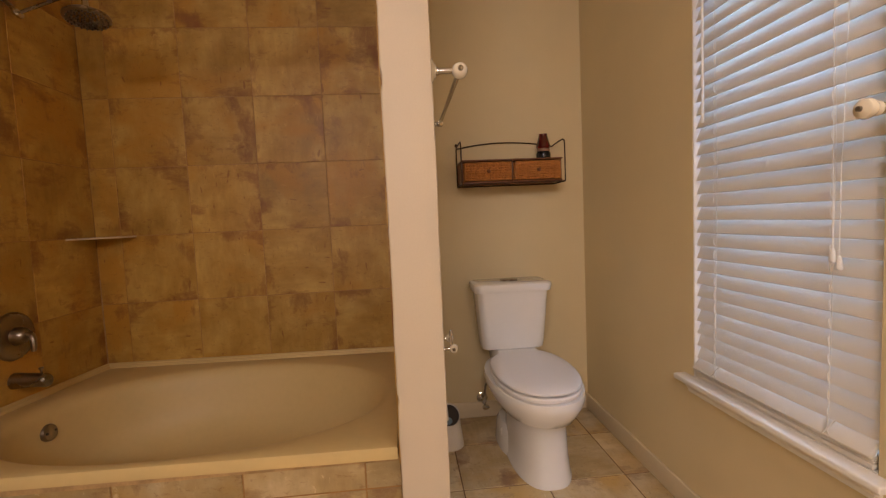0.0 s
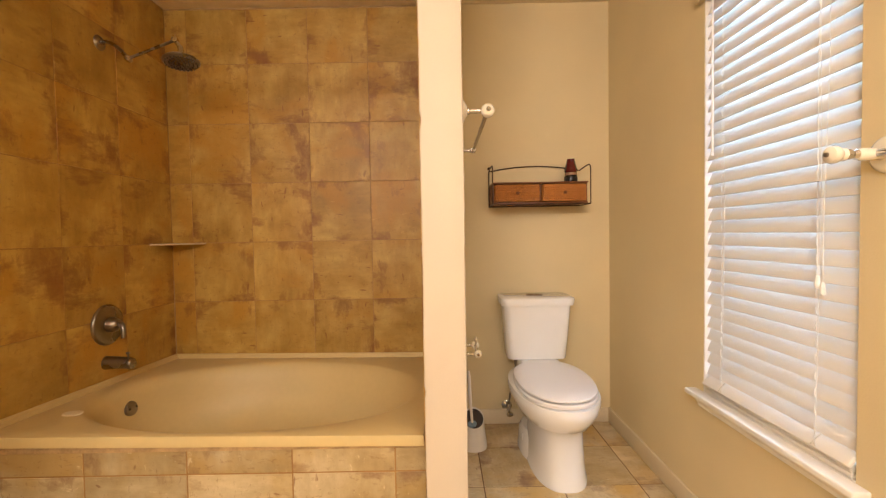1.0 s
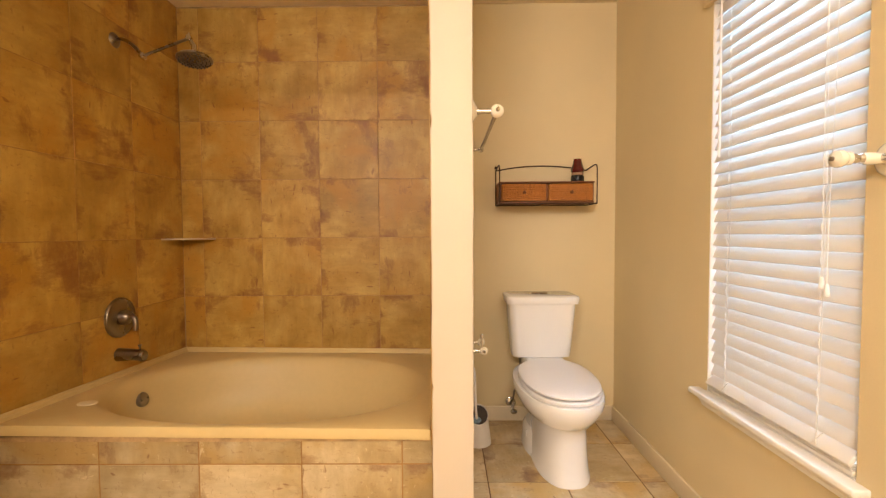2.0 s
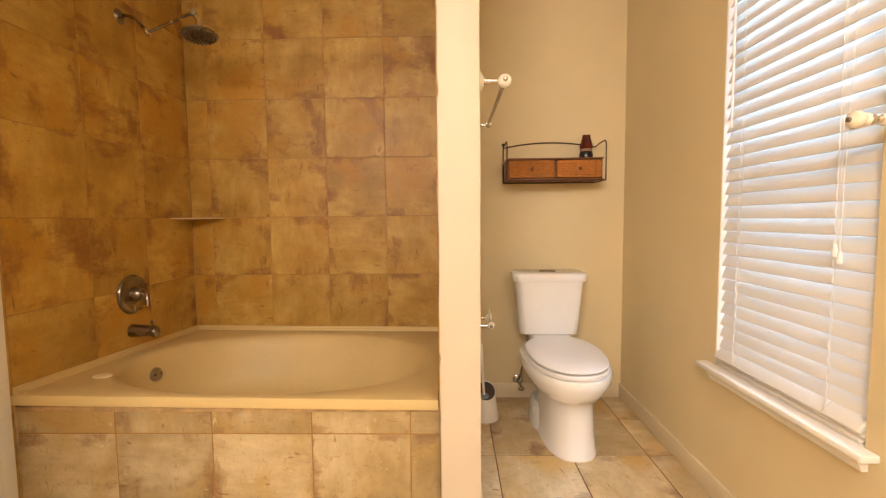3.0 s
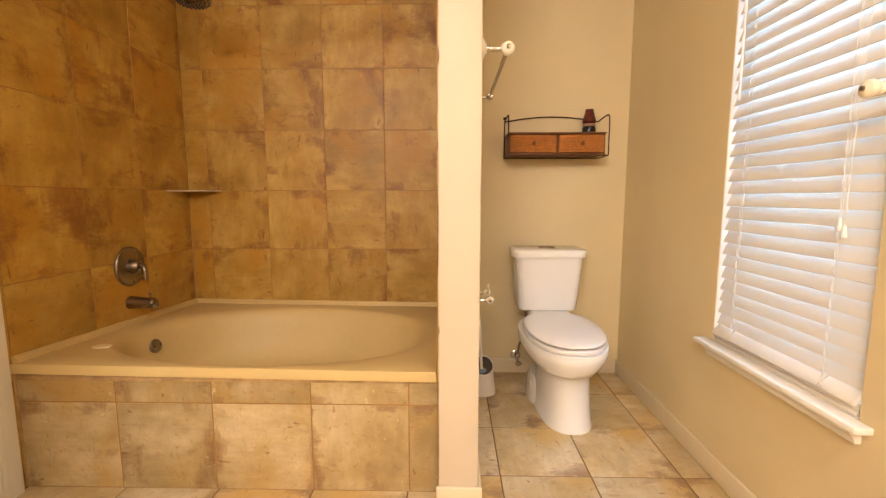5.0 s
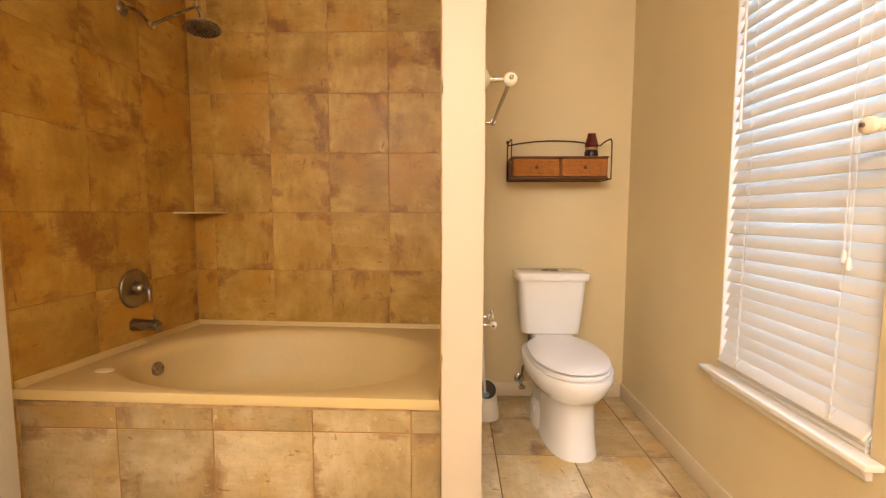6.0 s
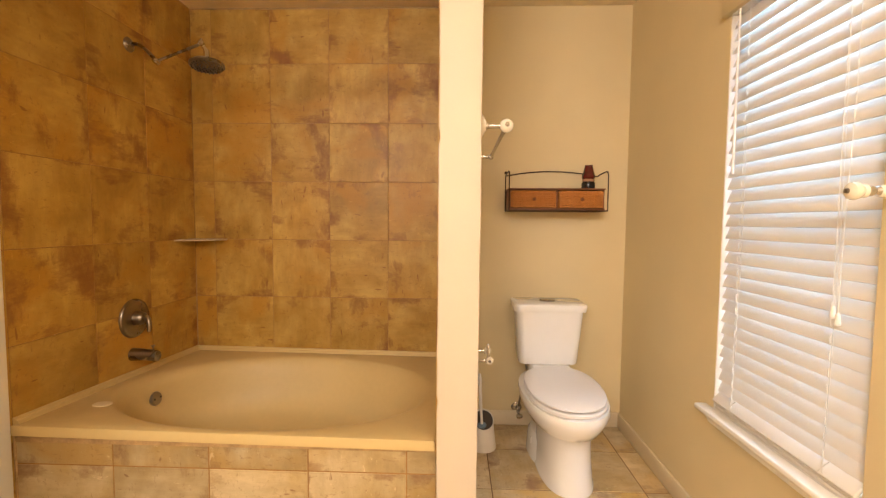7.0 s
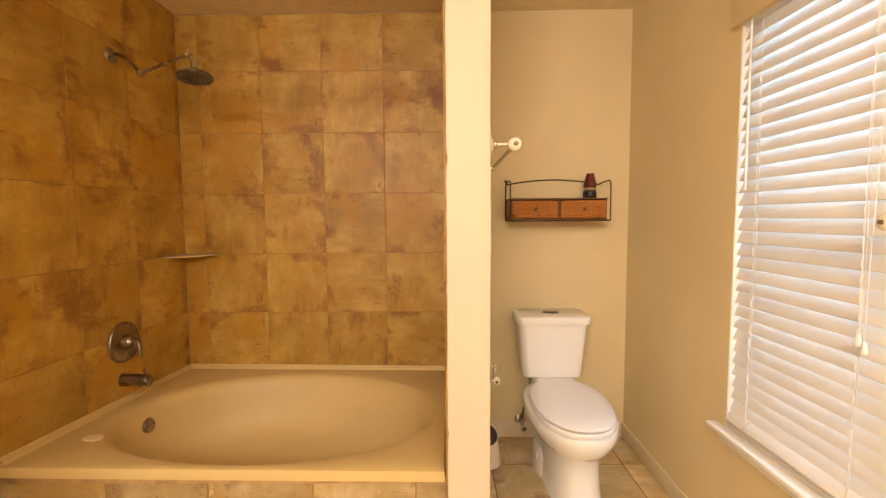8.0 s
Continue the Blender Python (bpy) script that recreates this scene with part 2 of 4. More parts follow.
def wicker_material():
    """Woven cane: two crossed sets of strands."""
    m, n, l, p = node_mat("woven_cane")
    co = n.new("ShaderNodeTexCoord")
    a, b = n.new("ShaderNodeTexWave"), n.new("ShaderNodeTexWave")
    a.bands_direction, b.bands_direction = "X", "Z"
    for w, s in ((a, 55.0), (b, 60.0)):
        w.inputs["Scale"].default_value, w.inputs["Distortion"].default_value, w.inputs["Detail"].default_value = s, 1.5, 3
        w.inputs["Detail Scale"].default_value = 0.6
        l.new(co.outputs["Object"], w.inputs["Vector"])
    mn = n.new("ShaderNodeMath")
    mn.operation = "MULTIPLY"
    l.new(a.outputs["Fac"], mn.inputs[0])
    l.new(b.outputs["Fac"], mn.inputs[1])
    ns = n.new("ShaderNodeTexNoise")
    ns.inputs["Scale"].default_value = 140
    l.new(co.outputs["Object"], ns.inputs["Vector"])
    sm = n.new("ShaderNodeMath")
    l.new(mn.outputs[0], sm.inputs[0])
    l.new(ns.outputs[0], sm.inputs[1])
    r = n.new("ShaderNodeValToRGB")
    r.color_ramp.elements[0].position, r.color_ramp.elements[1].position = 0.35, 1.15 / 1.2
    r.color_ramp.elements[0].color, r.color_ramp.elements[1].color = (0.13, 0.043, 0.009, 1), (0.74, 0.29, 0.052, 1)
    l.new(sm.outputs[0], r.inputs[0])
    l.new(r.outputs[0], p.inputs["Base Color"])
    p.inputs["Roughness"].default_value = 0.5
    bp = n.new("ShaderNodeBump")
    bp.inputs["Strength"].default_value, bp.inputs["Distance"].default_value = 0.6, 0.003
    l.new(mn.outputs[0], bp.inputs["Height"])
    l.new(bp.outputs[0], p.inputs["Normal"])
    return m


def glass_material():
    m, n, l, p = node_mat("window_glass")
    p.inputs["Base Color"].default_value = (0.95, 0.98, 0.97, 1)
    p.inputs["Roughness"].default_value = 0.02
    p.inputs["Transmission Weight"].default_value = 1.0
    p.inputs["IOR"].default_value = 1.45
    return m


def glow_material(name, colour, strength):
    m, n, l, p = node_mat(name)
    p.inputs["Base Color"].default_value = (0.8, 0.78, 0.7, 1)
    p.inputs["Emission Color"].default_value = (*colour, 1)
    p.inputs["Emission Strength"].default_value = strength
    return m


CANE = wicker_material()
GLASS = glass_material()
GLOW = glow_material("lit_opal_glass", (1.0, 0.74, 0.46), 4.0)


# ---- mesh helpers ----
def box(bm, lo, hi, bevel=0.0, segments=2):
    c = [(a + b) / 2 for a, b in zip(lo, hi)]
    s = [b - a for a, b in zip(lo, hi)]
    made = bmesh.ops.create_cube(bm, size=1.0, matrix=Matrix.Translation(c) @ Matrix.Diagonal((*s, 1)))["verts"]
    if bevel:
        edges = list({e for v in made for e in v.link_edges})
        bmesh.ops.bevel(bm, geom=edges, offset=bevel, segments=segments, profile=0.5, affect="EDGES")
    return bm


def loft(bm, rings, cap=(True, True)):
    """Skin a list of equal rings of points."""
    rows = [[bm.verts.new(p) for p in ring] for ring in rings]
    k = len(rows[0])
    for r0, r1 in zip(rows, rows[1:]):
        for i in range(k):
            bm.faces.new((r0[i], r0[(i + 1) % k], r1[(i + 1) % k], r1[i]))
    if cap[0]:
        bm.faces.new(rows[0][::-1])
    if cap[1]:
        bm.faces.new(rows[-1])
    return bm


def superellipse(cx, cy, z, a, b, n=2.0, k=40, b2=None):
    """A ring in plan; b2: another half-length towards +y."""
    ring = []
    for i in range(k):
        t = 2 * math.pi * i / k
        c, s = math.cos(t), math.sin(t)
        bb = b2 if (b2 is not None and s > 0) else b
        ring.append((cx + a * math.copysign(abs(c) ** (2 / n), c), cy + bb * math.copysign(abs(s) ** (2 / n), s), z))
    return ring


def lathe(bm, profile, m=Matrix(), k=24):
    """Turn (radius, height) round the z axis of m."""
    rings = []
    for r, h in profile:
        r = max(r, 0.0004)
        rings.append([m @ Vector((r * math.cos(2 * math.pi * i / k), r * math.sin(2 * math.pi * i / k), h)) for i in range(k)])
    return loft(bm, rings)


def tube(bm, pts, r, k=10):
    """A round bar along points; r is one radius or one for each point."""
    pts = [Vector(p) for p in pts]
    rs = r if isinstance(r, (list, tuple)) else [r] * len(pts)
    up, rings = None, []
    for i, p in enumerate(pts):
        d = (pts[min(i + 1, len(pts) - 1)] - pts[max(i - 1, 0)]).normalized()
        if up is None:
            up = d.orthogonal().normalized()
        up = (up - d * up.dot(d)).normalized()
        side = d.cross(up)
        rings.append([p + rs[i] * (math.cos(2 * math.pi * j / k) * up + math.sin(2 * math.pi * j / k) * side) for j in range(k)])
    return loft(bm, rings)


def arc(p0, p1, p2, k=8):
    """Points on a smooth bow from p0 by p1 to p2."""
    a, b, c = Vector(p0), Vector(p1), Vector(p2)
    return [(1 - t) ** 2 * a + 2 * t * (1 - t) * b + t * t * c for t in [i / k for i in range(k + 1)]]


def along(p, direction):
    """A frame at p whose z axis points along direction."""
    return Matrix.Translation(p) @ Vector(direction).to_track_quat("Z", "Y").to_matrix().to_4x4()


def mesh_of(name, bm, material, smooth=True):
    bmesh.ops.recalc_face_normals(bm, faces=bm.faces)
    me = bpy.data.meshes.new(name)
    bm.to_mesh(me)
    bm.free()
    me.materials.append(material)
    if smooth:
        me.polygons.foreach_set("use_smooth", [True] * len(me.polygons))
        me.set_sharp_from_angle(angle=radians(38))
    return me


def part(name, bm, material, parent=None, label="", smooth=True):
    ob = new(name, mesh_of(name, bm, material, smooth))
    if parent is not None:
        ob.parent = parent
        ob.matrix_parent_inverse = parent.matrix_basis.inverted()
    if label:
        ob["label"] = label
    return ob


def thing(name, at, label, category, group="", kind=""):
    ob = new(name)
    ob.empty_display_size = 0.05
    ob.matrix_basis = Matrix.Translation(at)
    return tagged(ob, label, category, group, kind)


def structure(name, bm, material, label, category, smooth=False):
    return tagged(part(name, bm, material, None, "", smooth), label, category, "", "structure")


def BM():
    return bmesh.new()


# ---- walls, floor, ceiling ----
T = 0.008  # thickness of the wall tiles
floor = structure("floor", box(BM(), (XL - 0.15, YN - 0.15, -0.12), (XR + 0.15, YB + 0.15, -0.002)), FLOOR_GROUT, "floor of beige slate-look ceramic tiles with brown grout", "floor")
bm = box(BM(), (XL - 0.15, YN - 0.15, ZC + 0.006), (XR + 0.15, YB + 0.15, ZC + 0.1))
box(bm, (XL - 0.15, YN - 0.15, ZC), (XR + 0.15, 1.1, ZC + 0.006))
step = 0.006
nx, ny = int((XR - XL) / step), int((YB - 1.1) / step)
grid = []
for b in range(ny + 1):
    row = []
    for a in range(nx + 1):
        x, y = XL + (XR - XL) * a / nx, 1.1 + (YB - 1.1) * b / ny
        lump = noise.noise(Vector((x * 88, y * 88, 0.4))) + 0.5 * noise.noise(Vector((x * 30, y * 30, 3.1)))
        row.append(bm.verts.new((x, y, ZC + 0.002 - 0.0055 * max(0.0, lump - 0.05))))
    grid.append(row)
for r0, r1 in zip(grid, grid[1:]):
    for a in range(nx):
        bm.faces.new((r0[a], r1[a], r1[a + 1], r0[a + 1]))
ceiling = structure("ceiling", bm, CEILING, "beige ceiling with a coarse sprayed texture", "ceiling", True)
wall_tub = structure("wall_north_tub", box(BM(), (XL - 0.12, YB + 0.0022, 0), (PX0 + 0.04, YB + 0.14, ZC)), GROUT, "wall behind the tub clad in ochre slate-look tiles", "wall")
wall_left = structure("wall_west_tiled", box(BM(), (XL - 0.13, 1.262, 0), (XL - 0.0022, YB + 0.0022, ZC)), GROUT, "side wall of the tub clad in ochre slate-look tiles", "wall")
wall_left_painted = structure("wall_west_painted", box(BM(), (XL - 0.13, YN - 0.12, 0), (XL, 1.262, ZC)), PAINT, "beige painted side wall", "wall")
wall_behind = structure("wall_south", box(BM(), (XL, YN - 0.12, 0), (XR, YN, ZC)), PAINT, "beige painted wall", "wall")
# unseen blocker added to keep the rear lamp off the tiled left side
shade_stub = structure("wall_west_stub", box(BM(), (XL, 0.30, 0), (-1.09, 0.42, ZC)), PAINT, "short unseen beige wall added to shade the left end of the tub", "wall")
wall_toilet = structure("wall_north_toilet", box(BM(), (PX0 + 0.04, YT, 0), (XR, YT + 0.23, ZC)), PAINT, "beige painted wall behind the toilet", "wall")

bm = BM()
rings = []
for k in range(121):
    zz = ZC * k / 120
    wob = [0.0022 * noise.noise(Vector((3.1 * c, 7.7, zz * f))) + 0.0012 * noise.noise(Vector((c, 1.3, zz * 31))) for c, f in ((1, 4.0), (2, 3.0))]
    chip = -0.004 if abs(zz - 1.437) < 0.015 or abs(zz - 0.62) < 0.012 else 0.0
    a, b, r = PX0 + wob[0] - chip, PX1 + wob[1], 0.006
    rings.append([(a + r * 0.3, YT, zz), (a, YT - 0.001, zz), (a, PY + r, zz), (a + r * 0.3, PY + r * 0.3, zz), (a + r, PY, zz),
                  (b - r, PY, zz), (b - r * 0.3, PY + r * 0.3, zz), (b, PY + r, zz), (b, YT - 0.001, zz), (b - r * 0.3, YT, zz)])
loft(bm, rings)
partition = structure("partition_wall", bm, PAINT_LIT, "painted partition wall with worn corner bead, its paint paled for strong light", "wall", True)
bm = BM()
box(bm, (PX0 - 0.002, YA - 0.02, 0), (PX0 + 0.01, YB, ZC))
partition_backing = structure("wall_partition_grout", bm, GROUT, "brown grout bed on the tub side of the partition", "wall")

bm = BM()
for lo, hi in (((XR, YN - 0.12, 0), (XR + 0.14, WY0, ZC)), ((XR, WY1, 0), (XR + 0.14, YT + 0.23, ZC)),
               ((XR, WY0, 0), (XR + 0.14, WY1, WZ0)), ((XR, WY0, WZ1), (XR + 0.14, WY1, ZC))):
    box(bm, lo, hi)
bmesh.ops.remove_doubles(bm, verts=bm.verts, dist=0.0005)
wall_window = structure("wall_east_window", bm, PAINT, "beige painted wall with a window opening", "wall")


def baseboard(name, lo, hi, label):
    return structure(name, box(BM(), lo, hi, 0.005, 3), BASE, label, "baseboard", True)


BB = 0.085
baseboard("baseboard_toilet", (PX1 + 0.012, YT - 0.013, 0), (XR - 0.012, YT, BB), "cream painted baseboard")
baseboard("baseboard_window", (XR - 0.013, YN, 0), (XR, YT, BB), "cream painted baseboard")
baseboard("baseboard_partition_side", (PX1, PY - 0.011, 0), (PX1 + 0.012, YT, BB), "cream painted baseboard")
baseboard("baseboard_partition_end", (PX0 - 0.008, PY - 0.012, 0), (PX1 + 0.012, PY, 0.098), "cream painted baseboard")
baseboard("baseboard_south", (XL, YN, 0), (XR - 0.013, YN + 0.012, BB), "cream painted baseboard")
bm = BM()
box(bm, (XL - 0.001, 1.185, 0), (XL + 0.018, 1.264, ZC), 0.004)
box(bm, (XL + 0.016, 1.195, 0), (XL + 0.022, 1.215, ZC), 0.002)
structure("trim_west", bm, CASING, "white painted trim board at the tile edge", "trim", True)

# tub front below the rim
apron = structure("tub_apron_wall", box(BM(), (XL - T, YA + 0.0022, 0), (PX0, YA + 0.05, 0.420)), GROUT, "tub front clad in ochre slate-look tiles", "wall")
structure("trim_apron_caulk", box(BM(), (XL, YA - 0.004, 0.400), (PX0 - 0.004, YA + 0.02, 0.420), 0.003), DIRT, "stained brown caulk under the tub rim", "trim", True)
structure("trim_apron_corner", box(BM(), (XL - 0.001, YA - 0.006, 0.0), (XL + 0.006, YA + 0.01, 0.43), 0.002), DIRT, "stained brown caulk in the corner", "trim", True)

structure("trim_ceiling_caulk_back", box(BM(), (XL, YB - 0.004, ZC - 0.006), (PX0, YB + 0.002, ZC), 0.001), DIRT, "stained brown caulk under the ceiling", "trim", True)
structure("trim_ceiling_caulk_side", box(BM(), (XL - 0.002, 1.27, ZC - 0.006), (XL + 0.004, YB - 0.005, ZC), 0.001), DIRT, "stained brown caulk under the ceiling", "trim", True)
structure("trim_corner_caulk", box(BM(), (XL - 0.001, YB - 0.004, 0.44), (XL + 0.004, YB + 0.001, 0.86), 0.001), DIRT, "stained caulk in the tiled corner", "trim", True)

# ---- window ----
window = thing("window_1", (XR + 0.11, (WY0 + WY1) / 2, WZ0), "white vinyl window behind a closed blind", "window", "", "structure")
bm = BM()
wx0, wx1 = XR + 0.085, XR + 0.13
for lo, hi in (((wx0, WY0, WZ0), (wx1, WY0 + 0.04, WZ1)), ((wx0, WY1 - 0.04, WZ0), (wx1, WY1, WZ1)),
               ((wx0, WY0 + 0.04, WZ0), (wx1, WY1 - 0.04, WZ0 + 0.045)), ((wx0, WY0 + 0.04, WZ1 - 0.045), (wx1, WY1 - 0.04, WZ1)),
               ((wx0, WY0 + 0.04, 1.22), (wx1, WY1 - 0.04, 1.26))):
    box(bm, lo, hi, 0.003)
part("window_frame", bm, VINYL, window)
for z0, z1 in ((WZ0 + 0.045, 1.22), (1.26, WZ1 - 0.045)):
    pane = part("pane", box(BM(), (XR + 0.105, WY0 + 0.04, z0), (XR + 0.109, WY1 - 0.04, z1)), GLASS, window, "", False)
    pane.visible_shadow = False
bm = BM()
box(bm, (XR - 0.046, 0.838, WZ0 - 0.019), (XR - 0.0005, 1.512, WZ0), 0.005, 3)
box(bm, (XR - 0.002, WY0 + 0.001, WZ0 - 0.02), (XR + 0.085, WY1 - 0.001, WZ0 + 0.0015))
part("window_sill", bm, TRIM, window, "white painted wooden sill")
bm = BM()
loft(bm, [[(XR, y, WZ0 - 0.019), (XR - 0.030, y, WZ0 - 0.019), (XR - 0.028, y, WZ0 - 0.030), (XR - 0.019, y, WZ0 - 0.041), (XR - 0.015, y, WZ0 - 0.055), (XR, y, WZ0 - 0.055)]
          for y in (0.868, 1.472)])
part("sill_apron", bm, TRIM, window, "white painted moulding under the sill", False)
part("head_board", box(BM(), (XR - 0.022, WY0 - 0.04, 1.912), (XR, 1.492, 2.005), 0.003), PAINT, window, "beige painted board above the window")
bm = BM()
box(bm, (XR + 0.001, WY1 - 0.006, WZ0), (XR + 0.084, WY1 + 0.001, WZ1), 0.001)
part("jamb_liner", bm, TRIM, window, "white painted jamb")

# ---- blind ----
BX = XR + 0.021
blind = thing("window_blind", (BX, (WY0 + WY1) / 2, WZ0), "white two-inch slatted blind, lowered and tilted nearly shut", "blind")
part("head_rail", box(BM(), (BX - 0.026, WY0 + 0.006, 1.908), (BX + 0.026, WY1 - 0.010, 1.955), 0.003), VINYL, blind, "white metal head rail")
rail = part("bottom_rail", box(BM(), (-0.030, WY0 + 0.008, -0.006), (0.030, WY1 - 0.010, 0.006), 0.004, 3), SLAT, blind, "white bottom rail")
rail.matrix_basis = pose(BX - 0.011, 0, 0.555, 0, -47, 0)
part("rail_weight", box(BM(), (BX - 0.024, WY0 + 0.009, WZ0 + 0.003), (BX + 0.026, WY1 - 0.014, WZ0 + 0.016), 0.003, 3), SLAT, blind, "white rail resting on the sill")
for k in range(4):
    part("stacked_slat", box(BM(), (BX - 0.024 - 0.0012 * (k % 2), WY0 + 0.009, WZ0 + 0.0185 + 0.0048 * k), (BX + 0.026, WY1 - 0.014, WZ0 + 0.0218 + 0.0048 * k), 0.0012), SLAT, blind)
SW, PITCH, TILT_SLAT = 0.0610, 0.0430, 66.5
bm = BM()
ym, hl = (WY0 + WY1) / 2 - 0.001, (WY1 - WY0) / 2 - 0.0075
prof = []
for i in range(7):
    u = -1 + 2 * i / 6
    prof.append((u * SW / 2, 0.0016 * (1 - u * u) + 0.0013))
for i in range(6, -1, -1):
    u = -1 + 2 * i / 6
    prof.append((u * SW / 2, 0.0016 * (1 - u * u) - 0.0013))
loft(bm, [[(x, y, z) for x, z in prof] for y in (-hl, hl)])
slat_mesh = mesh_of("slat", bm, SLAT)
z, i = 0.598, 0
while z < 1.90:
    s = new("slat", slat_mesh)
    s.parent = blind
    s.matrix_parent_inverse = blind.matrix_basis.inverted()
    wob = 1.2 * math.sin(i * 1.7) + 0.8 * math.sin(i * 0.61)
    s.matrix_basis = pose(BX, ym, z, 0.12 * math.sin(i * 2.3), -(TILT_SLAT + wob), 0)
    z, i = z + PITCH, i + 1
for y in (WY1 - 0.110, WY0 + 0.105):
    for dx in (-0.027, 0.027):
        part("ladder_cord", tube(BM(), [(BX + dx, y, WZ0 + 0.02), (BX + dx * 0.6, y + 0.002, 1.2), (BX + dx, y, 1.91)], 0.0007, 6), CORD, blind)
    zz = 0.575
    while zz < 1.89:
        part("ladder_rung", tube(BM(), arc((BX - 0.026, y, zz), (BX - 0.029, y + 0.003, zz + 0.012), (BX - 0.024, y + 0.005, zz + 0.024), 4), 0.0009, 5), CORD, blind)
        zz += PITCH
    bm = BM()
    tube(bm, arc((BX - 0.030, y - 0.010, 0.535), (BX - 0.036, y, 0.55), (BX - 0.018, y + 0.010, 0.574)), 0.0018, 6)
    tube(bm, arc((BX - 0.018, y - 0.008, 0.574), (BX - 0.036, y, 0.55), (BX - 0.032, y + 0.012, 0.533)), 0.0018, 6)
    part("cord_clip", bm, SLAT, blind)
part("tilt_wand", tube(BM(), [(BX - 0.034, WY1 - 0.068, 1.905), (BX - 0.036, WY1 - 0.070, 1.70), (BX - 0.037, WY1 - 0.072, 1.352)], [0.003, 0.004, 0.0045], 8), CORD, blind, "cream tilt wand")
for dy, drop in ((-0.010, 0.0), (0.010, 0.016)):
    end = WY0 + 0.085 + dy * 0.75
    part("lift_cord", tube(BM(), [(BX - 0.032, WY0 + 0.080 + dy, 1.91), (BX - 0.035, WY0 + 0.082 + dy * 1.6, 1.5), (BX - 0.036, WY0 + 0.085 + dy * 0.9, 1.15), (BX - 0.036, end, 0.962 + drop)], 0.0010, 6), CORD, blind)
    part("tassel", lathe(BM(), [(0.002, 0.032), (0.0045, 0.028), (0.0065, 0.012), (0.0072, 0.004), (0.005, 0.0)], Matrix.Translation((BX - 0.036, end, 0.931 + drop)), 14), CORD, blind, "cream pull tassel")

# ---- bathtub ----
RZ0 = 0.464  # rim height at its front corner by the faucet
TX0, TX1, TY0, TY1 = XL + 0.001, PX0 - 0.009, 1.275, YB - 0.002
tub = thing("bathtub", ((TX0 + TX1) / 2, 1.8, 0.0), "almond acrylic drop-in bathtub with an oval basin", "bathtub")


def rim_z(x, y):
    """The tub has settled a little towards the wall and the partition."""
    return RZ0 - 0.050 * (y - TY0) / (TY1 - TY0) - 0.017 * (x - TX0) / (TX1 - TX0)


bm = BM()
CX, CY, K = -0.79, 1.75, 96


def basin(a, b, z, dx=0.0, n=2.15, tilt=1.0):
    pts = []
    for x, y, _ in superellipse(CX + dx, CY, 0, a, b, n, K, b + 0.065):
        pts.append((x, y, z + tilt * (rim_z(x, y) - RZ0)))
    return pts


def deck_ring(inset, dz):
    """The outer edge of the deck, on the same rays from the middle of the basin as the basin's rings."""
    pts = []
    x0, x1, y0, y1 = TX0 + inset, TX1 - inset, TY0 + inset, TY1 - inset
    corners = [(x1, y1), (x0, y1), (x0, y0), (x1, y0)]
    marks = []
    for cx_, cy_ in corners:
        ang = math.atan2((cy_ - CY) / 0.42, (cx_ - CX) / 0.66) % (2 * math.pi)
        marks.append((round(ang / (2 * math.pi) * K) % K, cx_, cy_))
    for (k0, ax, ay), (k1, bx, by) in zip(marks, marks[1:] + marks[:1]):
        span = (k1 - k0) % K
        for j in range(span):
            pts.append(((k0 + j) % K, ax + (bx - ax) * j / span, ay + (by - ay) * j / span))
    pts.sort()
    return [(x, y, rim_z(x, y) + dz) for _, x, y in pts]


rings = [deck_ring(0.0, -0.036), deck_ring(0.0, -0.008), deck_ring(0.002, -0.002), deck_ring(0.008, 0.0),
         basin(0.690, 0.446, RZ0 - 0.001), basin(0.676, 0.438, RZ0 - 0.004), basin(0.660, 0.428, RZ0 - 0.012), basin(0.645, 0.417, RZ0 - 0.026),
         basin(0.632, 0.403, RZ0 - 0.055, -0.004), basin(0.618, 0.387, RZ0 - 0.12, -0.016), basin(0.572, 0.358, RZ0 - 0.21, -0.03, 2.3, 0.6),
         basin(0.53, 0.32, RZ0 - 0.285, -0.04, 2.4, 0.2), basin(0.47, 0.275, RZ0 - 0.325, -0.05, 2.4, 0), basin(0.38, 0.21, RZ0 - 0.340, -0.055, 2.4, 0),
         basin(0.2, 0.1, RZ0 - 0.346, -0.06, 2.2, 0)]
loft(bm, rings, (False, True))
part("shell", bm, TUB, tub)
bm = BM()
prof = [(0, -0.012), (0.024, -0.012), (0.024, 0.003), (0.019, 0.012), (0.014, 0.013), (0.012, 0.018), (0.006, 0.022), (0, 0.022)]
loft(bm, [[(XL + px, y, rim_z(XL, y) + pz) for px, pz in prof] for y in (TY0 + 0.012, TY1)])
part("tile_flange", bm, TUB, tub, "raised almond edge along the tiles", False)
bm = BM()
loft(bm, [[(x, YB - px, rim_z(x, TY1) + pz) for px, pz in prof] for x in (XL + 0.001, TX1)])
part("tile_flange", bm, TUB, tub, "raised almond edge along the tiles", False)
ov = along((-1.414, 1.822, 0.337), (1, -0.05, 0.2))
overflow = part("overflow_plate", lathe(BM(), [(0.0, 0.009), (0.020, 0.009), (0.030, 0.006), (0.033, 0.001), (0.033, -0.02), (0.0, -0.02)], ov, 28), NICKEL, tub, "round chrome overflow plate")
for sy in (-0.019, 0.019):
    part("screw", lathe(BM(), [(0.0, 0.013), (0.004, 0.012), (0.005, 0.008), (0.0, 0.005)], ov @ Matrix.Translation((sy, 0, 0)), 10), DARK_METAL, overflow)
